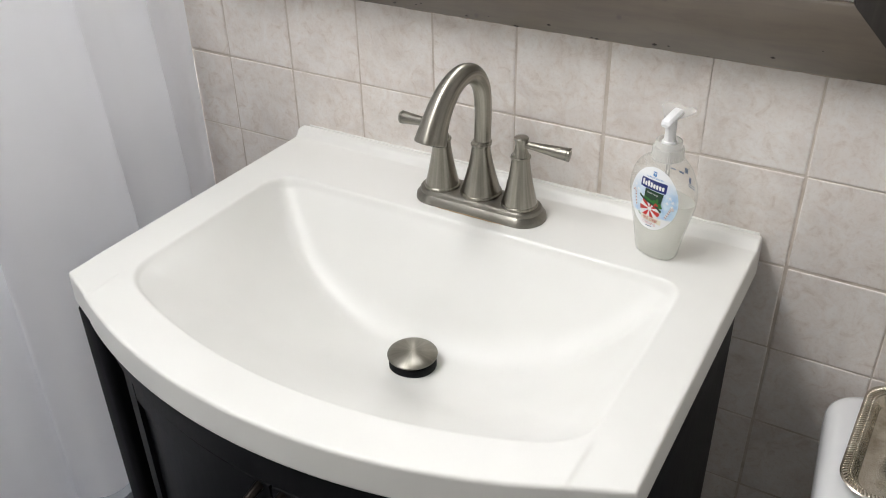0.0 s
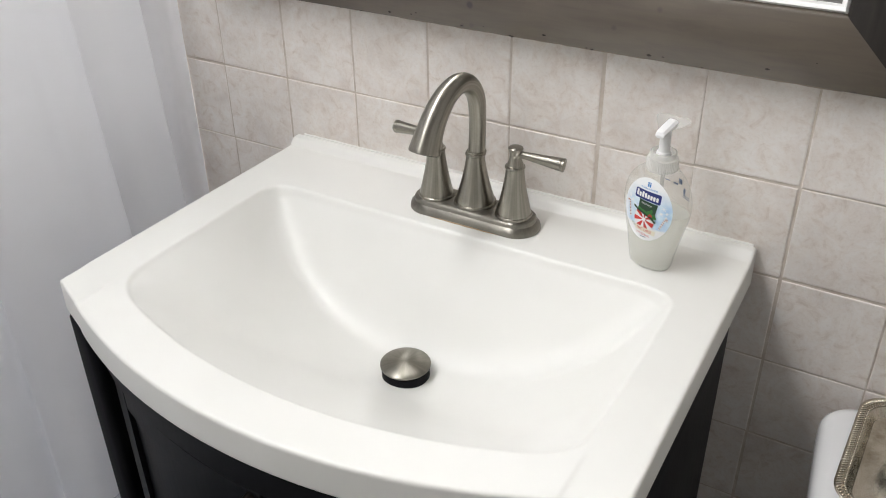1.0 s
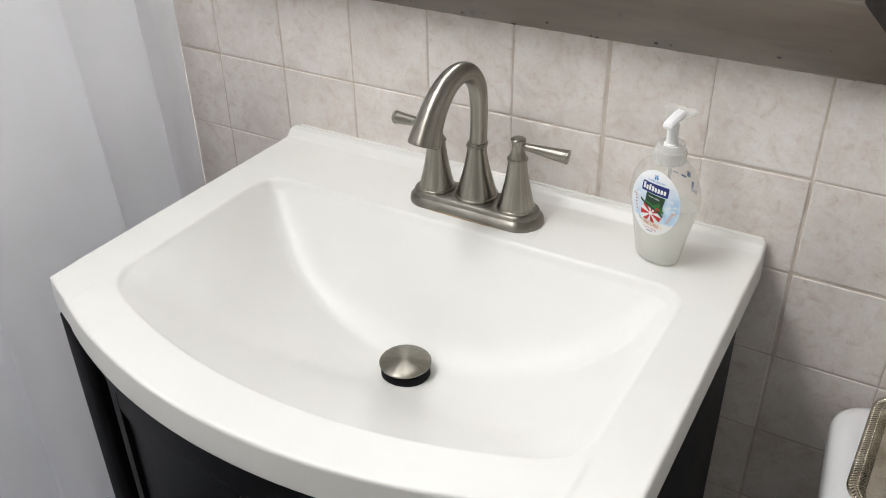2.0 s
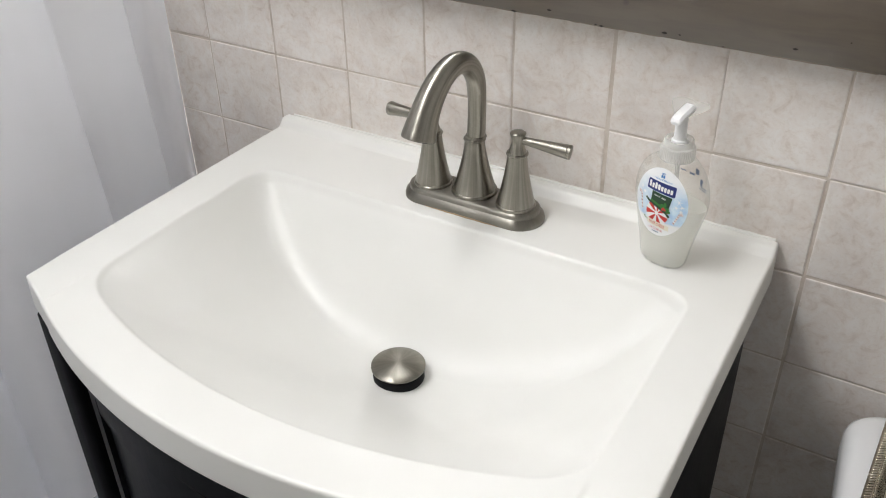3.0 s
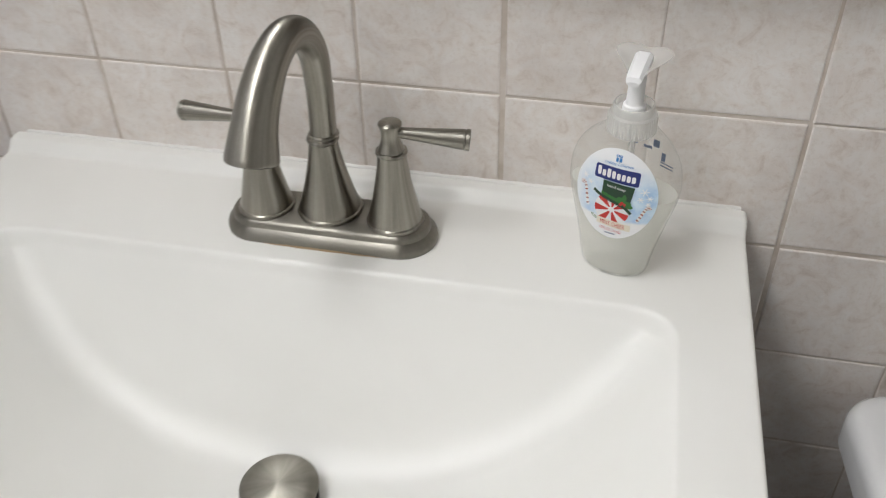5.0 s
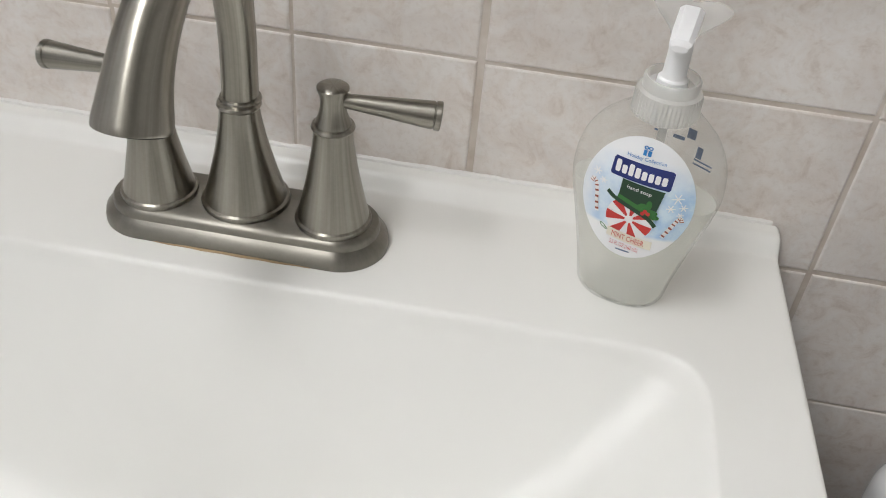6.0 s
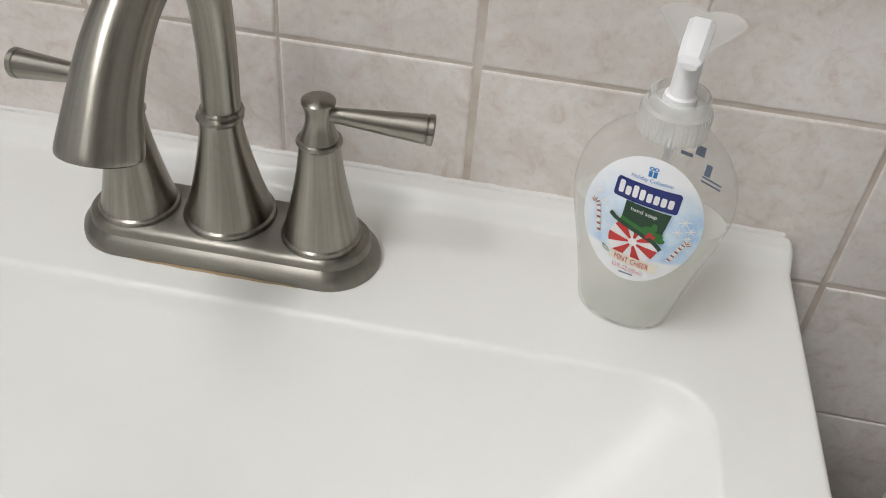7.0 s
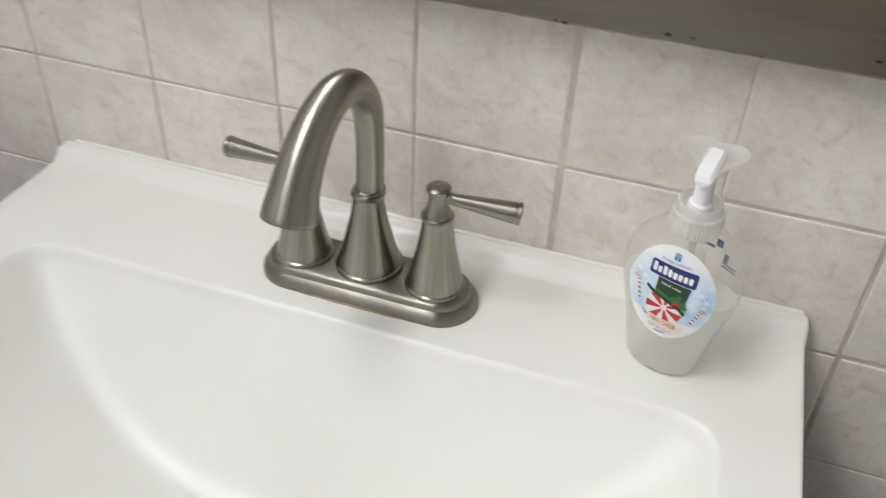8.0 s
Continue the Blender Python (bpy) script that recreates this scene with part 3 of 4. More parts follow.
def on_body(u, v, lift, back=False):
    """The place on the bottle's broad face at u metres across and v metres above the label's middle."""
    z = LZ + v
    a, c = section(z)
    ux = max(-0.97, min(0.97, u / a))
    y = c * max(0.0, 1 - abs(ux) ** (2 / ROUND)) ** (ROUND / 2) + lift
    return (u, y, z) if back else (u, -y, z)


def label_disc():
    bm = bmesh.new()
    uv = bm.loops.layers.uv.new()
    n, m = 48, 16
    spots = {}
    centre = bm.verts.new(on_body(0, 0, 0.0005))
    spots[centre] = (0.5, 0.5)
    loops = []
    for j in range(1, m + 1):
        row = []
        for i in range(n):
            t = 2 * math.pi * i / n
            ru, rv = j / m * math.cos(t), j / m * math.sin(t)
            rv = rv * (1 - 0.06 * ru * ru)
            v = bm.verts.new(on_body(LU * ru, LV * rv, 0.0005))
            spots[v] = (0.5 + ru / 2, 0.5 + rv / 2)
            row.append(v)
        loops.append(row)
    for i in range(n):
        bm.faces.new((centre, loops[0][i], loops[0][(i + 1) % n]))
        for j in range(m - 1):
            bm.faces.new((loops[j][i], loops[j + 1][i], loops[j + 1][(i + 1) % n], loops[j][(i + 1) % n]))
    for f in bm.faces:
        for lp in f.loops:
            lp[uv].uv = spots[lp.vert]
    return bm


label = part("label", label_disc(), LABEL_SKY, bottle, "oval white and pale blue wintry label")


def flat_patch(outline, lift, fine=10):
    """A thin printed patch: a flat outline in label metres, wrapped on the bottle. Outline as strips from left edge to right edge."""
    bm = bmesh.new()
    rows = []
    for (ul, vl), (ur, vr) in outline:
        rows.append([bm.verts.new(on_body(ART_U * (ul + (ur - ul) * k / fine), ART_V * (vl + (vr - vl) * k / fine), lift)) for k in range(fine + 1)])
    for a, c in zip(rows, rows[1:]):
        for k in range(fine):
            bm.faces.new((a[k], a[k + 1], c[k + 1], c[k]))
    return bm


def disc_patch(cu, cv, ru, rv, lift, n=28, lo=0.0, hi=2 * math.pi, r_in=0.0):
    bm = bmesh.new()
    rows = []
    for j in range(5):
        f = r_in + (1 - r_in) * j / 4
        rows.append([bm.verts.new(on_body(ART_U * (cu + ru * f * math.cos(lo + (hi - lo) * i / n)), ART_V * (cv + rv * f * math.sin(lo + (hi - lo) * i / n)), lift)) for i in range(n + 1)])
    for a, c in zip(rows, rows[1:]):
        for i in range(n):
            if a[i].co != a[i + 1].co:
                bm.faces.new((a[i], a[i + 1], c[i + 1], c[i]))
            else:
                bm.faces.new((a[i], c[i + 1], c[i]))
    bmesh.ops.remove_doubles(bm, verts=bm.verts, dist=1e-7)
    return bm


def print_words(name, words, cu, cv, width, height, material, parent, lift, slope=0.0):
    """Words in the built-in font, wrapped on the bottle."""
    cu_data = bpy.data.curves.new("words", "FONT")
    cu_data.body, cu_data.align_x, cu_data.align_y, cu_data.resolution_u = words, "CENTER", "CENTER", 3
    ob = new("words", cu_data)
    dg = bpy.context.evaluated_depsgraph_get()
    me = bpy.data.meshes.new_from_object(ob.evaluated_get(dg))
    bpy.data.objects.remove(ob)
    bpy.data.curves.remove(cu_data)
    co = np.array([v.co[:2] for v in me.vertices])
    lo, hi = co.min(0), co.max(0)
    for v in me.vertices:
        fx, fy = (v.co.x - lo[0]) / (hi[0] - lo[0]) - 0.5, (v.co.y - lo[1]) / (hi[1] - lo[1]) - 0.5
        v.co = on_body(ART_U * (cu + fx * width), ART_V * (cv + fy * height + fx * width * slope), lift)
    me.materials.clear()
    return link_mesh(name, me, material, parent, "", 0)


L1, L2, L3, L4 = 0.00075, 0.00095, 0.00115, 0.00135


def strip(line, half, lift, fine=2):
    """A printed stroke of the given half width along a line in label metres."""
    line = [Vector(p) for p in line]
    rows = []
    for k, p in enumerate(line):
        d = (line[min(k + 1, len(line) - 1)] - line[max(k - 1, 0)]).normalized()
        w = Vector((-d.y, d.x)) * half
        rows.append((tuple(p + w), tuple(p - w)))
    return flat_patch(rows, lift, fine)


badge = part("badge", flat_patch([((-0.0162, 0.0106), (0.0162, 0.0098)), ((-0.0170, 0.0116), (0.0170, 0.0106)), ((-0.0166, 0.0190), (0.0172, 0.0190)), ((-0.0156, 0.0204), (0.0160, 0.0200))], L1), NAVY, label, "navy blue badge")
for k, tall in enumerate((0.0062, 0.0044, 0.0060, 0.0052, 0.0044, 0.0044, 0.0044, 0.0044)):
    u, v = -0.0134 + k * 0.00375, 0.0128 - 0.0001 * k
    part("badge_bar", flat_patch([((u - 0.0010, v), (u + 0.0010, v)), ((u - 0.0014, v + 0.0008), (u + 0.0014, v + 0.0008)), ((u - 0.0014, v + tall - 0.0008), (u + 0.0014, v + tall - 0.0008)), ((u - 0.0010, v + tall), (u + 0.0010, v + tall))], L2, 2), WHITE_INK, badge, "plain white bar")
print_words("top_words", "Holiday Collection", 0.0006, 0.0226, 0.0215, 0.0024, BLUE_INK, label, L1)
part("gift_mark", flat_patch([((-0.0022, 0.0246), (0.0022, 0.0246)), ((-0.0022, 0.0274), (0.0022, 0.0274))], L1, 2), BLUE_INK, label)
part("gift_ribbon", flat_patch([((-0.0003, 0.0246), (0.0003, 0.0246)), ((-0.0003, 0.0274), (0.0003, 0.0274))], L2, 2), WHITE_INK, label)
for side in (-1, 1):
    part("gift_bow", disc_patch(side * 0.0012, 0.0286, 0.0013, 0.0009, L1, 12, r_in=0.5), BLUE_INK, label)

# tilted dark green top hat over a striped mint candy
candy = part("mint_candy", disc_patch(-0.0006, -0.0102, 0.0134, 0.0118, L1), WHITE_INK, label, "red and white striped mint candy disc")
for k in range(7):
    t = 2 * math.pi * k / 7 + 0.3
    part("candy_stripe", disc_patch(-0.0006, -0.0102, 0.0134, 0.0118, L2, 6, t, t + 0.46, 0.18), RED_INK, candy)
hat = part("top_hat", flat_patch([((-0.0098, -0.0002), (0.0122, -0.0064)), ((-0.0094, 0.0030), (0.0128, -0.0020)), ((-0.0092, 0.0104), (0.0148, 0.0092))], L3), GREEN_INK, label, "dark green top hat")
part("hat_band", flat_patch([((-0.0098, 0.0000), (0.0122, -0.0062)), ((-0.0095, 0.0022), (0.0126, -0.0034))], L3 + 0.0001), LEAF_INK, hat, "bright green band")
part("hat_brim", strip(spline([(-0.0158, 0.0018), (-0.0110, -0.0006), (-0.0010, -0.0034), (0.0090, -0.0066), (0.0142, -0.0104)], 18), 0.0011, L3 + 0.0002), GREEN_INK, hat)
print_words("kind_words", "hand soap", 0.0012, 0.0066, 0.0140, 0.0026, WHITE_INK, hat, L4, -0.06)
for cu, cv, ru, rv in ((0.0052, -0.0012, 0.0030, 0.0022), (0.0104, -0.0030, 0.0034, 0.0017), (0.0082, 0.0006, 0.0017, 0.0026), (0.0124, -0.0052, 0.0028, 0.0014)):
    part("holly_leaf", disc_patch(cu, cv, ru, rv, L4, 12), LEAF_INK, label)
for cu, cv in ((0.0070, -0.0030), (0.0088, -0.0040), (0.0058, -0.0044)):
    part("holly_berry", disc_patch(cu, cv, 0.0012, 0.0011, L4 + 0.0002, 12), RED_INK, label)
CANES = ([(-0.0196, -0.0126), (-0.0210, -0.0068), (-0.0222, -0.0010), (-0.0236, 0.0030), (-0.0256, 0.0040), (-0.0266, 0.0020)],
         [(0.0188, -0.0160), (0.0212, -0.0115), (0.0234, -0.0070), (0.0252, -0.0040), (0.0266, -0.0038), (0.0272, -0.0058)])
for pts in CANES:
    line = spline(pts, 28)
    cane = part("candy_cane", strip(line, 0.00105, L2), WHITE_INK, label)
    for k in range(1, 26, 3):
        part("cane_stripe", strip([line[k], line[k + 1]], 0.00108, L3), CANE_INK, cane)
tag = part("name_tag", flat_patch([((-0.0112, -0.0230), (0.0150, -0.0250)), ((-0.0112, -0.0178), (0.0150, -0.0198))], L3), CREAM_INK, label, "cream tag with red words")
part("tag_string", strip(spline([(-0.0112, -0.0200), (-0.0140, -0.0180), (-0.0160, -0.0176), (-0.0150, -0.0192), (-0.0118, -0.0204)], 16), 0.00022, L3), LEAF_INK, tag)
print_words("name_words", "MINT CHEER", 0.0014, -0.0213, 0.0190, 0.0032, RED_INK, tag, L4, -0.07)
print_words("volume_words", "5.5 FL OZ (162 mL)", 0.0000, -0.0268, 0.0168, 0.0032, RED_INK, label, L2, -0.05)
part("small_print", flat_patch([((-0.004, -0.0300), (0.004, -0.0300)), ((-0.004, -0.0292), (0.004, -0.0292))], L1, 3), GREY_INK, label)


def snowflake(cu, cv, r):
    bm = bmesh.new()
    for k in range(3):
        t = math.pi * k / 3 + 0.2
        a, c = on_body(cu - r * math.cos(t), cv - r * math.sin(t), 0.0006), on_body(cu + r * math.cos(t), cv + r * math.sin(t), 0.0006)
        tube([a, c], [0.00028, 0.00028], 5, bm)
    return bm


for cu, cv, r in ((0.0195, 0.0070, 0.0030), (0.0175, 0.0010, 0.0022), (0.0230, 0.0025, 0.0020), (-0.0215, 0.0090, 0.0022), (-0.0175, 0.0055, 0.0018), (0.0225, -0.0020, 0.0016)):
    part("snowflake", snowflake(cu, cv, r), WHITE_INK, label)

# printing on the far face, seen through the clear shell
for u, v, w, h in ((0.014, 0.024, 0.0045, 0.0060), (0.008, 0.0195, 0.006, 0.0022), (0.020, 0.015, 0.003, 0.007), (0.023, 0.0105, 0.010, 0.0010), (0.023, 0.0080, 0.010, 0.0010), (-0.006, 0.027, 0.0025, 0.006), (-0.002, 0.020, 0.006, 0.0012)):
    bm = bmesh.new()
    vs = [bm.verts.new(on_body(u + du * w / 2, v + dv * h / 2, -0.0006, True)) for du, dv in ((-1, -1), (1, -1), (1, 1), (-1, 1))]
    bm.faces.new(vs)
    part("back_print", bm, GREY_INK, bottle, "small blue-grey bar of print")

# pump
ZC = 0.1128


def ribbed_cap():
    bm = bmesh.new()
    n = 96
    loops = []
    for r, z in ((0.0153, 0.0), (0.0158, 0.0006), (0.0158, 0.0105), (0.0153, 0.0125), (0.0135, 0.0135), (0.0128, 0.0130)):
        rib = 0.0003 if 0.0 < z < 0.011 else 0.0
        loops.append([((r + rib * (1 if i % 2 else -1)) * math.cos(2 * math.pi * i / n), (r + rib * (1 if i % 2 else -1)) * math.sin(2 * math.pi * i / n), ZC + z) for i in range(n)])
    return rings(loops, False, True, bm)


part("collar", ribbed_cap(), FROSTED, bottle, "frosted ribbed screw collar")
part("neck", lathe([(0.0135, 0.0), (0.0135, 0.0185), (0.0128, 0.0195), (0.0118, 0.0195), (0.0112, 0.0150), (0.0065, 0.0145)], 40, (0, 0, ZC)), FROSTED, bottle, "frosted neck ring")
part("dip_tube", tube([(0.001, 0.001, ZC + 0.01), (0.002, 0.002, 0.06), (0.006, 0.004, 0.006)], [0.0022] * 3, 12), FROSTED, bottle)
HEAD = ZC + 0.0412
part("stem", lathe([(0.0075, 0.0145), (0.0072, 0.0185), (0.0060, 0.0195), (0.0056, 0.0210), (0.0053, 0.0412)], 28, (0, 0, ZC)), PUMP_WHITE, bottle)
PUMP_TURN = Matrix.Rotation(radians(5), 4, "Z")


def nozzle_channel():
    """Flat wide spout channel with blunt eight-sided section, drooping at its tip."""
    line = [(0.0135, 0.0052, 0.0040, 0.0014), (0.0120, 0.0050, 0.0056, 0.0028), (0.0060, 0.0034, 0.0056, 0.0036), (-0.0040, 0.0014, 0.0055, 0.0036), (-0.0090, 0.0002, 0.0053, 0.0034), (-0.0125, -0.0010, 0.0050, 0.0028), (-0.0140, -0.0022, 0.0036, 0.0014)]
    loops = []
    for y, z, w, h in line:
        loops.append([PUMP_TURN @ Vector((w * a, y, HEAD + z + h * c)) for a, c in ((1, -0.4), (1, 0.4), (0.6, 1), (-0.6, 1), (-1, 0.4), (-1, -0.4), (-0.6, -1), (0.6, -1))])
    return rings(loops)


head = part("nozzle", nozzle_channel(), PUMP_WHITE, bottle, smooth=20)


def thumb_fan():
    """Flared thumb rest: narrow over the nozzle, wide, rounded and turned up at the back."""
    rows = []
    m, n = 16, 22
    for j in range(m + 1):
        t = j / m
        half = 0.0058 + 0.0125 * float(smooth01(np.array([t * 1.5]))[0])
        if t > 0.6:
            half *= math.sqrt(max(0.06, 1 - ((t - 0.6) / 0.41) ** 2))
        y0 = -0.009 + 0.033 * t
        row = []
        for i in range(n + 1):
            s = 2 * i / n - 1
            row.append(PUMP_TURN @ Vector((half * s, y0, HEAD + 0.0004 + 0.0050 * t * t + 0.0055 * s * s * min(1.0, half / 0.018))))
        rows.append(row)
    bm = rings(rows, False, False, closed=False)
    bmesh.ops.solidify(bm, geom=list(bm.faces), thickness=0.0008)
    return bm


part("thumb_rest", thumb_fan(), FROSTED, head, "translucent flared thumb rest")

# ---------------- mirror ----------------
MX0, MX1, MZ0, MZ1, MW = -0.433, 0.411, 1.056, 1.86, 0.0700
mirror = thing("mirror", "wall mirror in a wide dark grey-brown wooden frame", "mirror", (0, 0, MZ0))
mirror.location = (0, 0, 0)


def mitred(a, c, inward, w, depth):
    """A frame board from corner a to corner c with mitred ends; inward is the direction to the glass (x, z)."""
    ax, az = a
    cx, cz = c
    along = Vector((cx - ax, 0, cz - az)).normalized()
    inn = Vector((inward[0], 0, inward[1]))
    prof = [(0.0, -0.001), (0.0, -depth + 0.003), (0.0008, -depth + 0.0008), (0.003, -depth), (w * 0.5, -depth - 0.0012), (w - 0.004, -depth), (w - 0.001, -depth + 0.0015), (w, -depth + 0.006), (w, -0.001)]
    loops = []
    n = 10
    for k in range(n + 1):
        t = k / n
        loop = []
        for o, y in prof:
            s0 = Vector((ax, 0, az)) + inn * o + along * o
            s1 = Vector((cx, 0, cz)) + inn * o - along * o
            p = s0.lerp(s1, t)
            loop.append((p.x, y - 0.0005, p.z))
        loops.append(loop)
    return rings(loops)


FD = 0.024
WORN, _, _ = base_mat("worn_bare_wood", (0.30, 0.25, 0.20), 0.6)
rnd = random.Random(3)
xs = [MX0 + 0.3 + (MX1 - MX0 - 0.36) * i / 60 for i in range(61)]
part("worn_edge", tube([(x, -FD + 0.0012, MZ0 + 0.0004) for x in xs], [rnd.uniform(0.0003, 0.0011) for _ in xs], 6), WORN, mirror, "pale worn lower edge of the frame")
CHIP, _, _ = base_mat("dark_chip", (0.018, 0.014, 0.012), 0.7)
for _ in range(22):
    x, z, r = rnd.uniform(-0.22, 0.34), MZ0 + rnd.choice((0.0012, 0.002, 0.006, 0.012, 0.03)) * rnd.uniform(0.6, 1.3), rnd.uniform(0.0006, 0.0016)
    part("dent", tube([(x - r * 1.6, -FD - 0.0004, z), (x, -FD - 0.0006, z), (x + r * 1.6, -FD - 0.0004, z)], [r * 0.3, r * 0.8, r * 0.3], 8), CHIP, mirror, "small dark dent")
part("frame_bottom", mitred((MX0, MZ0), (MX1, MZ0), (0, 1), MW, FD), FRAME_WOOD, mirror)
part("frame_top", mitred((MX1, MZ1), (MX0, MZ1), (0, -1), MW, FD), FRAME_WOOD, mirror)
part("frame_side", mitred((MX1, MZ0), (MX1, MZ1), (-1, 0), MW, FD), FRAME_SIDE_SHADED, mirror)
part("frame_side", mitred((MX0, MZ1), (MX0, MZ0), (1, 0), MW, FD), FRAME_SIDE_SHADED, mirror)
ix0, ix1, iz0, iz1 = MX0 + MW, MX1 - MW, MZ0 + MW, MZ1 - MW
for a, c, inn in (((ix0, iz0), (ix1, iz0), (0, 1)), ((ix1, iz1), (ix0, iz1), (0, -1)), ((ix1, iz0), (ix1, iz1), (-1, 0)), ((ix0, iz1), (ix0, iz0), (1, 0))):
    along = Vector((c[0] - a[0], 0, c[1] - a[1])).normalized()
    inn = Vector((inn[0], 0, inn[1]))
    loops = []
    for base, sgn in ((a, 1), (c, -1)):
        loops.append([tuple(Vector((base[0], y, base[1])) + inn * o + along * o * sgn) for o, y in ((0.0002, -0.003), (0.0002, -0.019), (0.0025, -0.021), (0.0045, -0.0185), (0.0050, -0.0165), (0.0070, -0.0160), (0.0078, -0.012), (0.0078, -0.003))])
    part("inner_trim", rings(loops), TRIM_SILVER, mirror, "silver inner trim, its reflected glare painted near white")
part("glass", box(ix0 + 0.004, ix1 - 0.004, -0.0150, -0.004, iz0 + 0.004, iz1 - 0.004), MIRROR, mirror, "clear mirror glass", smooth=0)

# ---------------- toilet ----------------
toilet = thing("toilet", "white porcelain toilet with flat tank lid against the wall", "toilet", (0.639, -0.12, 0))
TX0, TX1 = 0.412 - 0.635, 0.412 - 0.635 + 0.46
TZ = 0.712


def tapered(loop):
    """The tank and its lid are widest at the wall and draw in towards the front."""
    return [(0.006 + (x - 0.006) * (1 + (0.013 - 0.10 * (0.102 - y)) / 0.228), y, z) for x, y, z in loop]


def lid():
    hx, hy = 0.228, 0.102
    loops = []
    for off, z in ((-0.010, -0.040), (0.0, -0.036), (0.0, -0.014), (-0.002, -0.008), (-0.006, -0.003), (-0.013, -0.0006), (-0.024, 0.0), (-0.08, 0.0008)):
        loops.append(tapered(rounded_rect(hx + off, hy + off, max(0.040 + off * 0.6, 0.010), 10, 0.006, -0.0, TZ + z)))
    return rings(loops)


part("tank_lid", lid(), PORCELAIN, toilet)
part("tank", rings([tapered(rounded_rect(0.205 + e, 0.088 + e, 0.035, 8, 0.008, 0.002, z)) for e, z in ((-0.03, 0.36), (-0.022, 0.37), (-0.008, 0.5), (0.0, 0.674))]), PORCELAIN, toilet)
bowl_rows = [(0.11, 0.20, 0.0), (0.105, 0.19, 0.03), (0.10, 0.17, 0.15), (0.14, 0.22, 0.28), (0.18, 0.245, 0.37), (0.185, 0.25, 0.395)]
part("bowl", rings([[(0.008 + a * math.cos(2 * math.pi * i / 40), -0.31 + c * math.sin(2 * math.pi * i / 40), z) for i in range(40)] for a, c, z in bowl_rows]), PORCELAIN, toilet)
part("pedestal", box(-0.09, 0.10, -0.16, 0.06, 0.0, 0.365, 0.03, 3), PORCELAIN, toilet)
part("seat_cover", rings([[(0.008 + a * math.cos(2 * math.pi * i / 40), -0.315 + c * math.sin(2 * math.pi * i / 40), z) for i in range(40)] for a, c, z in ((0.18, 0.245, 0.396), (0.19, 0.252, 0.405), (0.185, 0.248, 0.425), (0.12, 0.18, 0.432))]), PORCELAIN, toilet)
part("flush_lever", tube([(-0.16, -0.092, 0.63), (-0.16, -0.112, 0.63), (-0.145, -0.116, 0.628), (-0.09, -0.116, 0.62)], [0.007, 0.006, 0.005, 0.006], 14), CHROME, toilet, "chrome flush lever")

# ---------------- silver tray and glass ----------------
TRX, TRY, TRHX, TRHY = 0.439 + 0.150, -0.108, 0.150, 0.089
tray = thing("serving_tray", "tarnished silver rectangular tray with beaded rope border", "tray", (TRX, TRY, TZ + 0.001))
tray.rotation_euler = (0, 0, radians(-2.2))


def tray_pan():
    loops = []
    for off, z in ((-0.020, 0.0), (-0.014, 0.0015), (-0.010, 0.010), (0.0, 0.0150), (0.0012, 0.0140), (0.0, 0.0125), (-0.004, 0.0122)):
        loops.append(rounded_rect(TRHX + off, TRHY + off, 0.030 + off * 0.6, 10, 0, 0, z))
    bm = rings(loops, True, False)
    inner = [rounded_rect(TRHX + off, TRHY + off, 0.030 + off * 0.6, 10, 0, 0, z) for off, z in ((-0.004, 0.0122), (-0.0095, 0.0118), (-0.0130, 0.0085), (-0.0165, 0.0035), (-0.024, 0.0022), (-0.05, 0.0024))]
    return rings(inner, False, True, bm)


part("pan", tray_pan(), SILVER, tray)


def walk_round(hx, hy, r, step):
    """Points evenly spaced round a rounded rectangle, with the outward direction."""
    pts = rounded_rect(hx, hy, r, 16)
    out, carry = [], 0.0
    for (x0, y0, _), (x1, y1, _) in zip(pts, pts[1:] + pts[:1]):
        d = math.hypot(x1 - x0, y1 - y0)
        s = carry
        while s < d:
            t = s / d
            out.append((x0 + (x1 - x0) * t, y0 + (y1 - y0) * t, math.atan2(x0 - x1, -(y0 - y1)) if d else 0, math.atan2(y1 - y0, x1 - x0)))
            s += step
        carry = s - d
    return out


def lobes_fast(r_line, step, sx, sy, z, skew):
    ico = bmesh.new()
    bmesh.ops.create_icosphere(ico, subdivisions=2, radius=1.0)
    iv = np.array([v.co[:] for v in ico.verts])
    fi = [[v.index for v in f.verts] for f in ico.faces]
    ico.free()
    verts, faces = [], []
    for x, y, _, ang in walk_round(TRHX - r_line, TRHY - r_line, 0.030 - r_line * 0.6, step):
        a = ang + skew
        lx, ly, lz = iv[:, 0] * sx, iv[:, 1] * sy, iv[:, 2] * min(sx, sy) * 1.15
        k = len(verts)
        verts += np.stack([x + lx * math.cos(a) - ly * math.sin(a), y + lx * math.sin(a) + ly * math.cos(a), z + lz], 1).tolist()
        faces += [[k + q for q in f] for f in fi]
    me = bpy.data.meshes.new("lobes")
    me.from_pydata(verts, [], faces)
    return me


tagged(link_mesh("rope_border", lobes_fast(0.0034, 0.0036, 0.0013, 0.0034, 0.0140, 0.5), SILVER, tray, "twisted rope border", 60), kind="stuff")
tagged(link_mesh("bead_border", lobes_fast(0.0082, 0.0026, 0.0012, 0.0012, 0.0124, 0.0), SILVER, tray, "fine beaded inner line", 60), kind="stuff")

jar = thing("glass_jar", "clear round glass jar standing in the silver tray", "jar", (TRX - 0.076, TRY + 0.010, TZ + 0.0038))
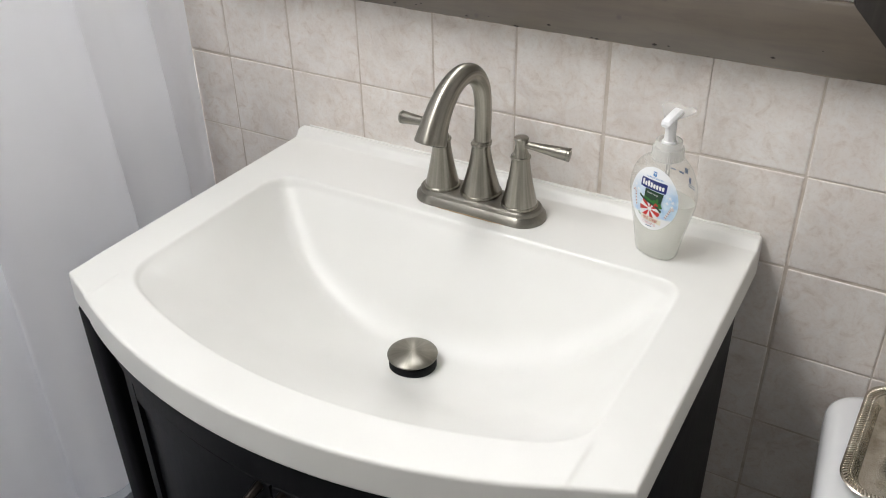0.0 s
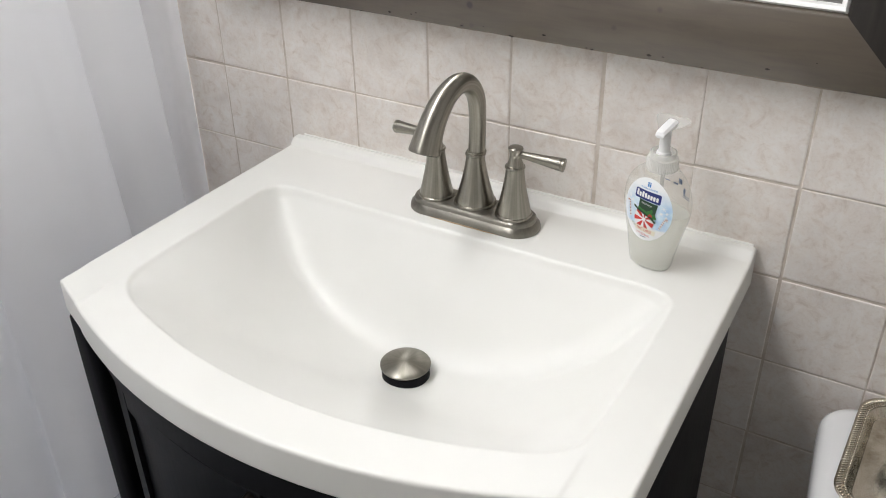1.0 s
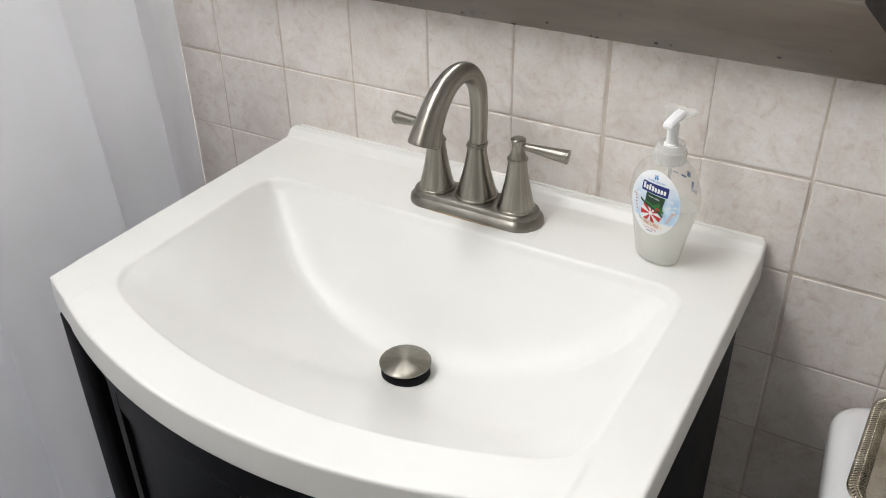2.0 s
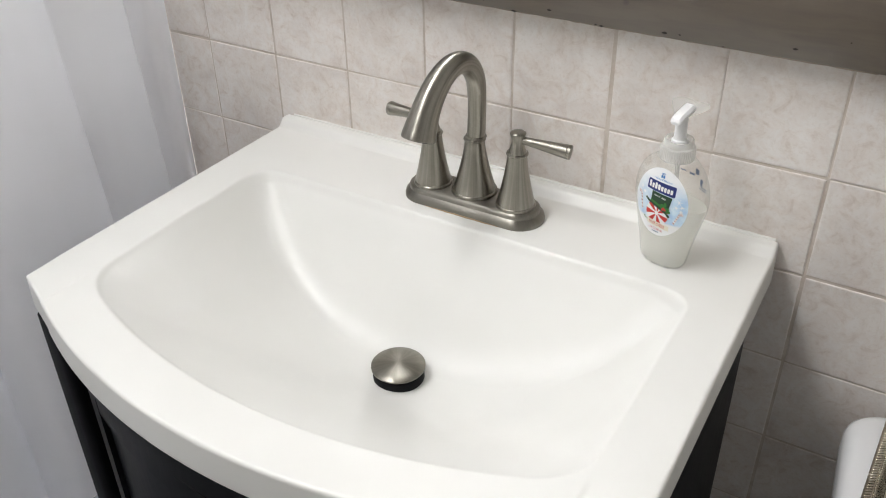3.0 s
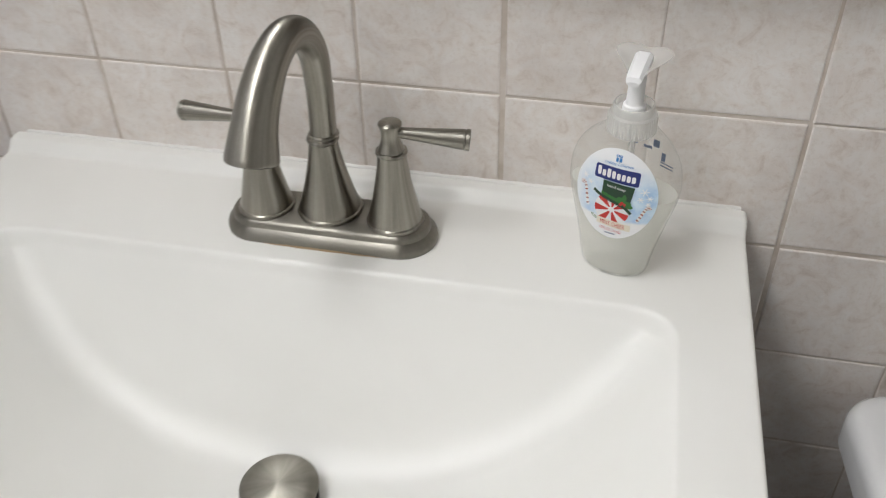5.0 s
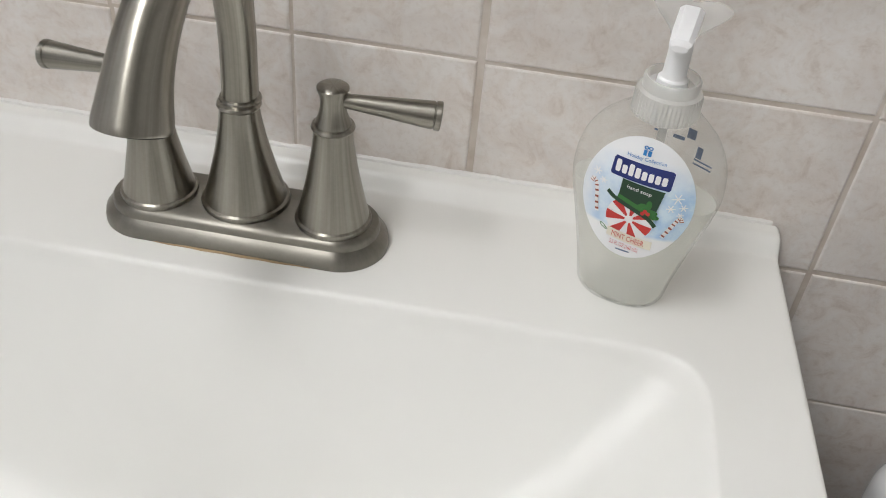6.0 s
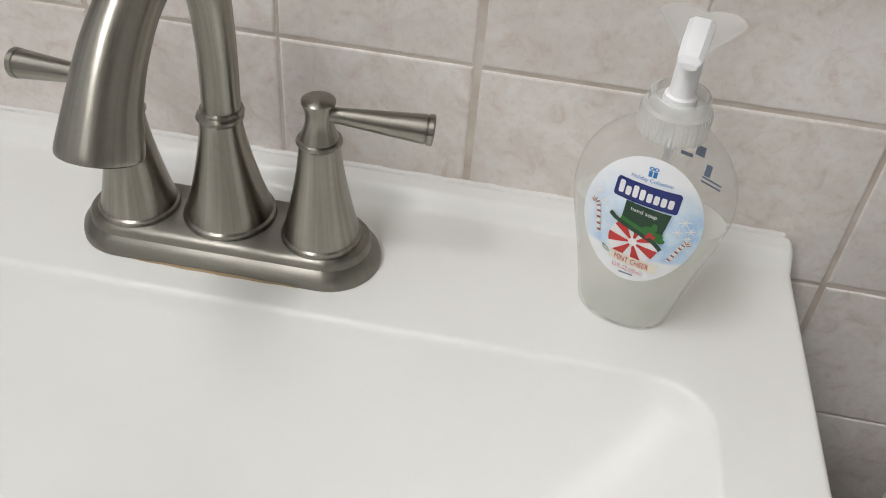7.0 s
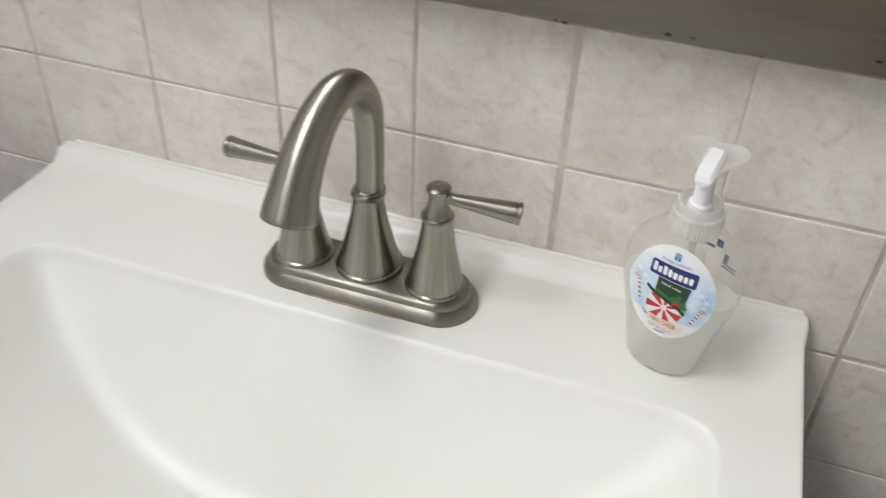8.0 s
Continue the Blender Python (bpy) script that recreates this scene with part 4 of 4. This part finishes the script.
part("bowl", lathe([(0.020, 0.0), (0.030, 0.001), (0.0365, 0.010), (0.0375, 0.030), (0.033, 0.052), (0.0345, 0.058), (0.0335, 0.060), (0.0315, 0.058), (0.0300, 0.052), (0.0345, 0.030), (0.0335, 0.012), (0.026, 0.004), (0.002, 0.004)], 48), GLASS, jar)

# ---------------- tub and curtain ----------------
tub = thing("bathtub", "enamel bathtub with rounded outer rim, shade painted in as blue-grey", "bathtub", (-0.86, -0.78, 0))


def tub_shell():
    loops = []
    cx, cy = 0.0, 0.0
    for hx, hy, r, z in ((0.385, 0.765, 0.02, 0.0), (0.385, 0.765, 0.02, 0.325), (0.395, 0.768, 0.025, 0.335), (0.400, 0.770, 0.03, 0.350), (0.397, 0.768, 0.03, 0.364), (0.388, 0.765, 0.03, 0.370), (0.33, 0.70, 0.09, 0.371), (0.315, 0.685, 0.10, 0.364), (0.30, 0.66, 0.11, 0.30), (0.25, 0.58, 0.12, 0.07), (0.20, 0.52, 0.12, 0.05)):
        loops.append(rounded_rect(hx, hy, r, 8, cx, cy, z))
    return rings(loops)


part("shell", tub_shell(), TUB, tub)

curtain = thing("shower_curtain", "white cloth shower curtain hanging in soft folds", "curtain", (0, 0, 0))


def curtain_sheet():
    ny, nz = 520, 70
    s = np.linspace(0, 1, ny) ** 1.55
    z = np.linspace(0.30, 2.02, nz)
    S, Z = np.meshgrid(s, z)
    Y = -0.0012 - 1.42 * S
    low = np.clip(1.06 - Z, -0.35, 0.45)
    # a tucked strip against the wall, then the sharp edge of the first fold
    edge = -0.082 + 0.048 * low
    X = -0.514 + 0.007 * np.exp(-((Y + 0.030 - 0.02 * low) / 0.013) ** 2) - 0.020 * smooth01((-Y - 0.042 + 0.03 * low) / 0.022)
    X = X + 0.043 * smooth01((edge - Y) / 0.005) - 0.006 * smooth01((edge - 0.008 - Y) / 0.05)
    # a crease that sharpens downwards, then a wide bulge, and creases further on
    crease = -0.176 + 0.055 * low
    sharp = 0.012 + 0.016 * smooth01((Z - 0.75) / 0.4)
    X = X - 0.020 * np.exp(-np.abs(Y - crease) / sharp) + 0.020 * smooth01((crease - Y) / 0.085)
    for at, lean, deep, wide in ((-0.374, 0.01, 0.034, 0.020), (-0.62, -0.02, 0.020, 0.035), (-0.86, 0.02, 0.016, 0.030), (-1.12, 0.0, 0.020, 0.035)):
        X = X - deep * (0.55 + 0.6 * smooth01((1.25 - Z) / 0.6)) * np.exp(-(np.abs(Y - at - lean * low) / wide) ** 1.3)
    X = X + 0.006 * np.sin(2 * np.pi * (Y / 0.37 + 0.10 * Z)) * smooth01((-Y - 0.2) / 0.15) + 0.0012 * np.sin(2 * np.pi * (Y / 0.071 + 0.3 * Z)) * smooth01((-Y - 0.1) / 0.1)
    return grid_mesh("cloth", X, Y, Z)


cloth = link_mesh("cloth", curtain_sheet(), CURTAIN, curtain, smooth=80)
mod = cloth.modifiers.new("thick", "SOLIDIFY")
mod.thickness = 0.0012
rod = thing("curtain_rod", "chrome shower curtain rod near the ceiling", "rod", (-0.50, -0.85, 2.06))
part("bar", tube([(0, -0.9, 0), (0, 0.85, 0)], [0.0125, 0.0125], 20), CHROME, rod)
for k in range(11):
    y = -0.05 - k * 0.135
    pts = [(-0.50 + 0.02 * math.cos(a), y, 2.045 + 0.034 * math.sin(a)) for a in [2 * math.pi * i / 20 for i in range(21)]]
    part("ring", tube(pts, [0.0018] * 21, 8), CHROME, curtain, "chrome curtain ring")

# ---------------- unseen lamp domes ----
for lx, ly, watts in LAMPS:
    dome = thing("unseen_ceiling_light", "round white glowing ceiling dome, unseen, added for light", "ceiling lamp", (lx, ly, 2.40), "ceiling lights")
    part("diffuser", lathe([(0.27, -0.001), (0.27, -0.02), (0.25, -0.04), (0.18, -0.054), (0.08, -0.06), (0.001, -0.061)], 40), LAMP_GLASS, dome)

# ---------------- wall tiles ----------------
GAP, TDEEP = 0.0021, 0.0058


def tile_mesh():
    h = (P - GAP) / 2
    loops = []
    for e, y in ((0.0, TDEEP), (0.0, 0.0012), (0.0005, 0.0004), (0.0015, 0.0)):
        loops.append([(x, y, z) for x, _, z in ((-h + e, 0, -h + e), (h - e, 0, -h + e), (h - e, 0, h - e), (-h + e, 0, h - e))])
    bm = rings(loops, False, True)
    me = bpy.data.meshes.new("tile")
    bmesh.ops.recalc_face_normals(bm, faces=bm.faces)
    bm.to_mesh(me)
    bm.free()
    me.materials.append(TILE)
    return me


TILE_ME = tile_mesh()
rnd = random.Random(7)
far_v, far_f = [], []
tv = np.array([v.co[:] for v in TILE_ME.vertices])
tf = [list(f.vertices) for f in TILE_ME.polygons]
for i in range(-11, 9):
    for j in range(-9, 14):
        cx, cz = (i + 0.5) * P + (0.0015 if i == 1 else 0) - (0.0006 if i == 2 else 0), Z0 + (j + 0.5) * P
        if cx - P / 2 < ROOM[0] or cx + P / 2 > ROOM[1] or cz - P / 2 < 0 or cz + P / 2 > ROOM[3]:
            continue
        jx, jz, jr, jy = rnd.gauss(0, 0.00035), rnd.gauss(0, 0.00035), rnd.gauss(0, 0.0022), rnd.uniform(-0.0003, 0.0003)
        if -6 <= i <= 7 and -6 <= j <= 1:
            ob = new("tile", TILE_ME)
            ob.parent = wall_north
            ob.matrix_basis = Matrix.Translation((cx + jx, jy, cz + jz)) @ Matrix.Rotation(jr, 4, "Y")
        else:
            k = len(far_v)
            far_v += (tv + np.array([cx + jx, jy, cz + jz])).tolist()
            far_f += [[k + q for q in f] for f in tf]
me = bpy.data.meshes.new("far_tiles")
me.from_pydata(far_v, [], far_f)
tagged(link_mesh("far_tiles", me, TILE, wall_north, "", 0), kind="stuff")
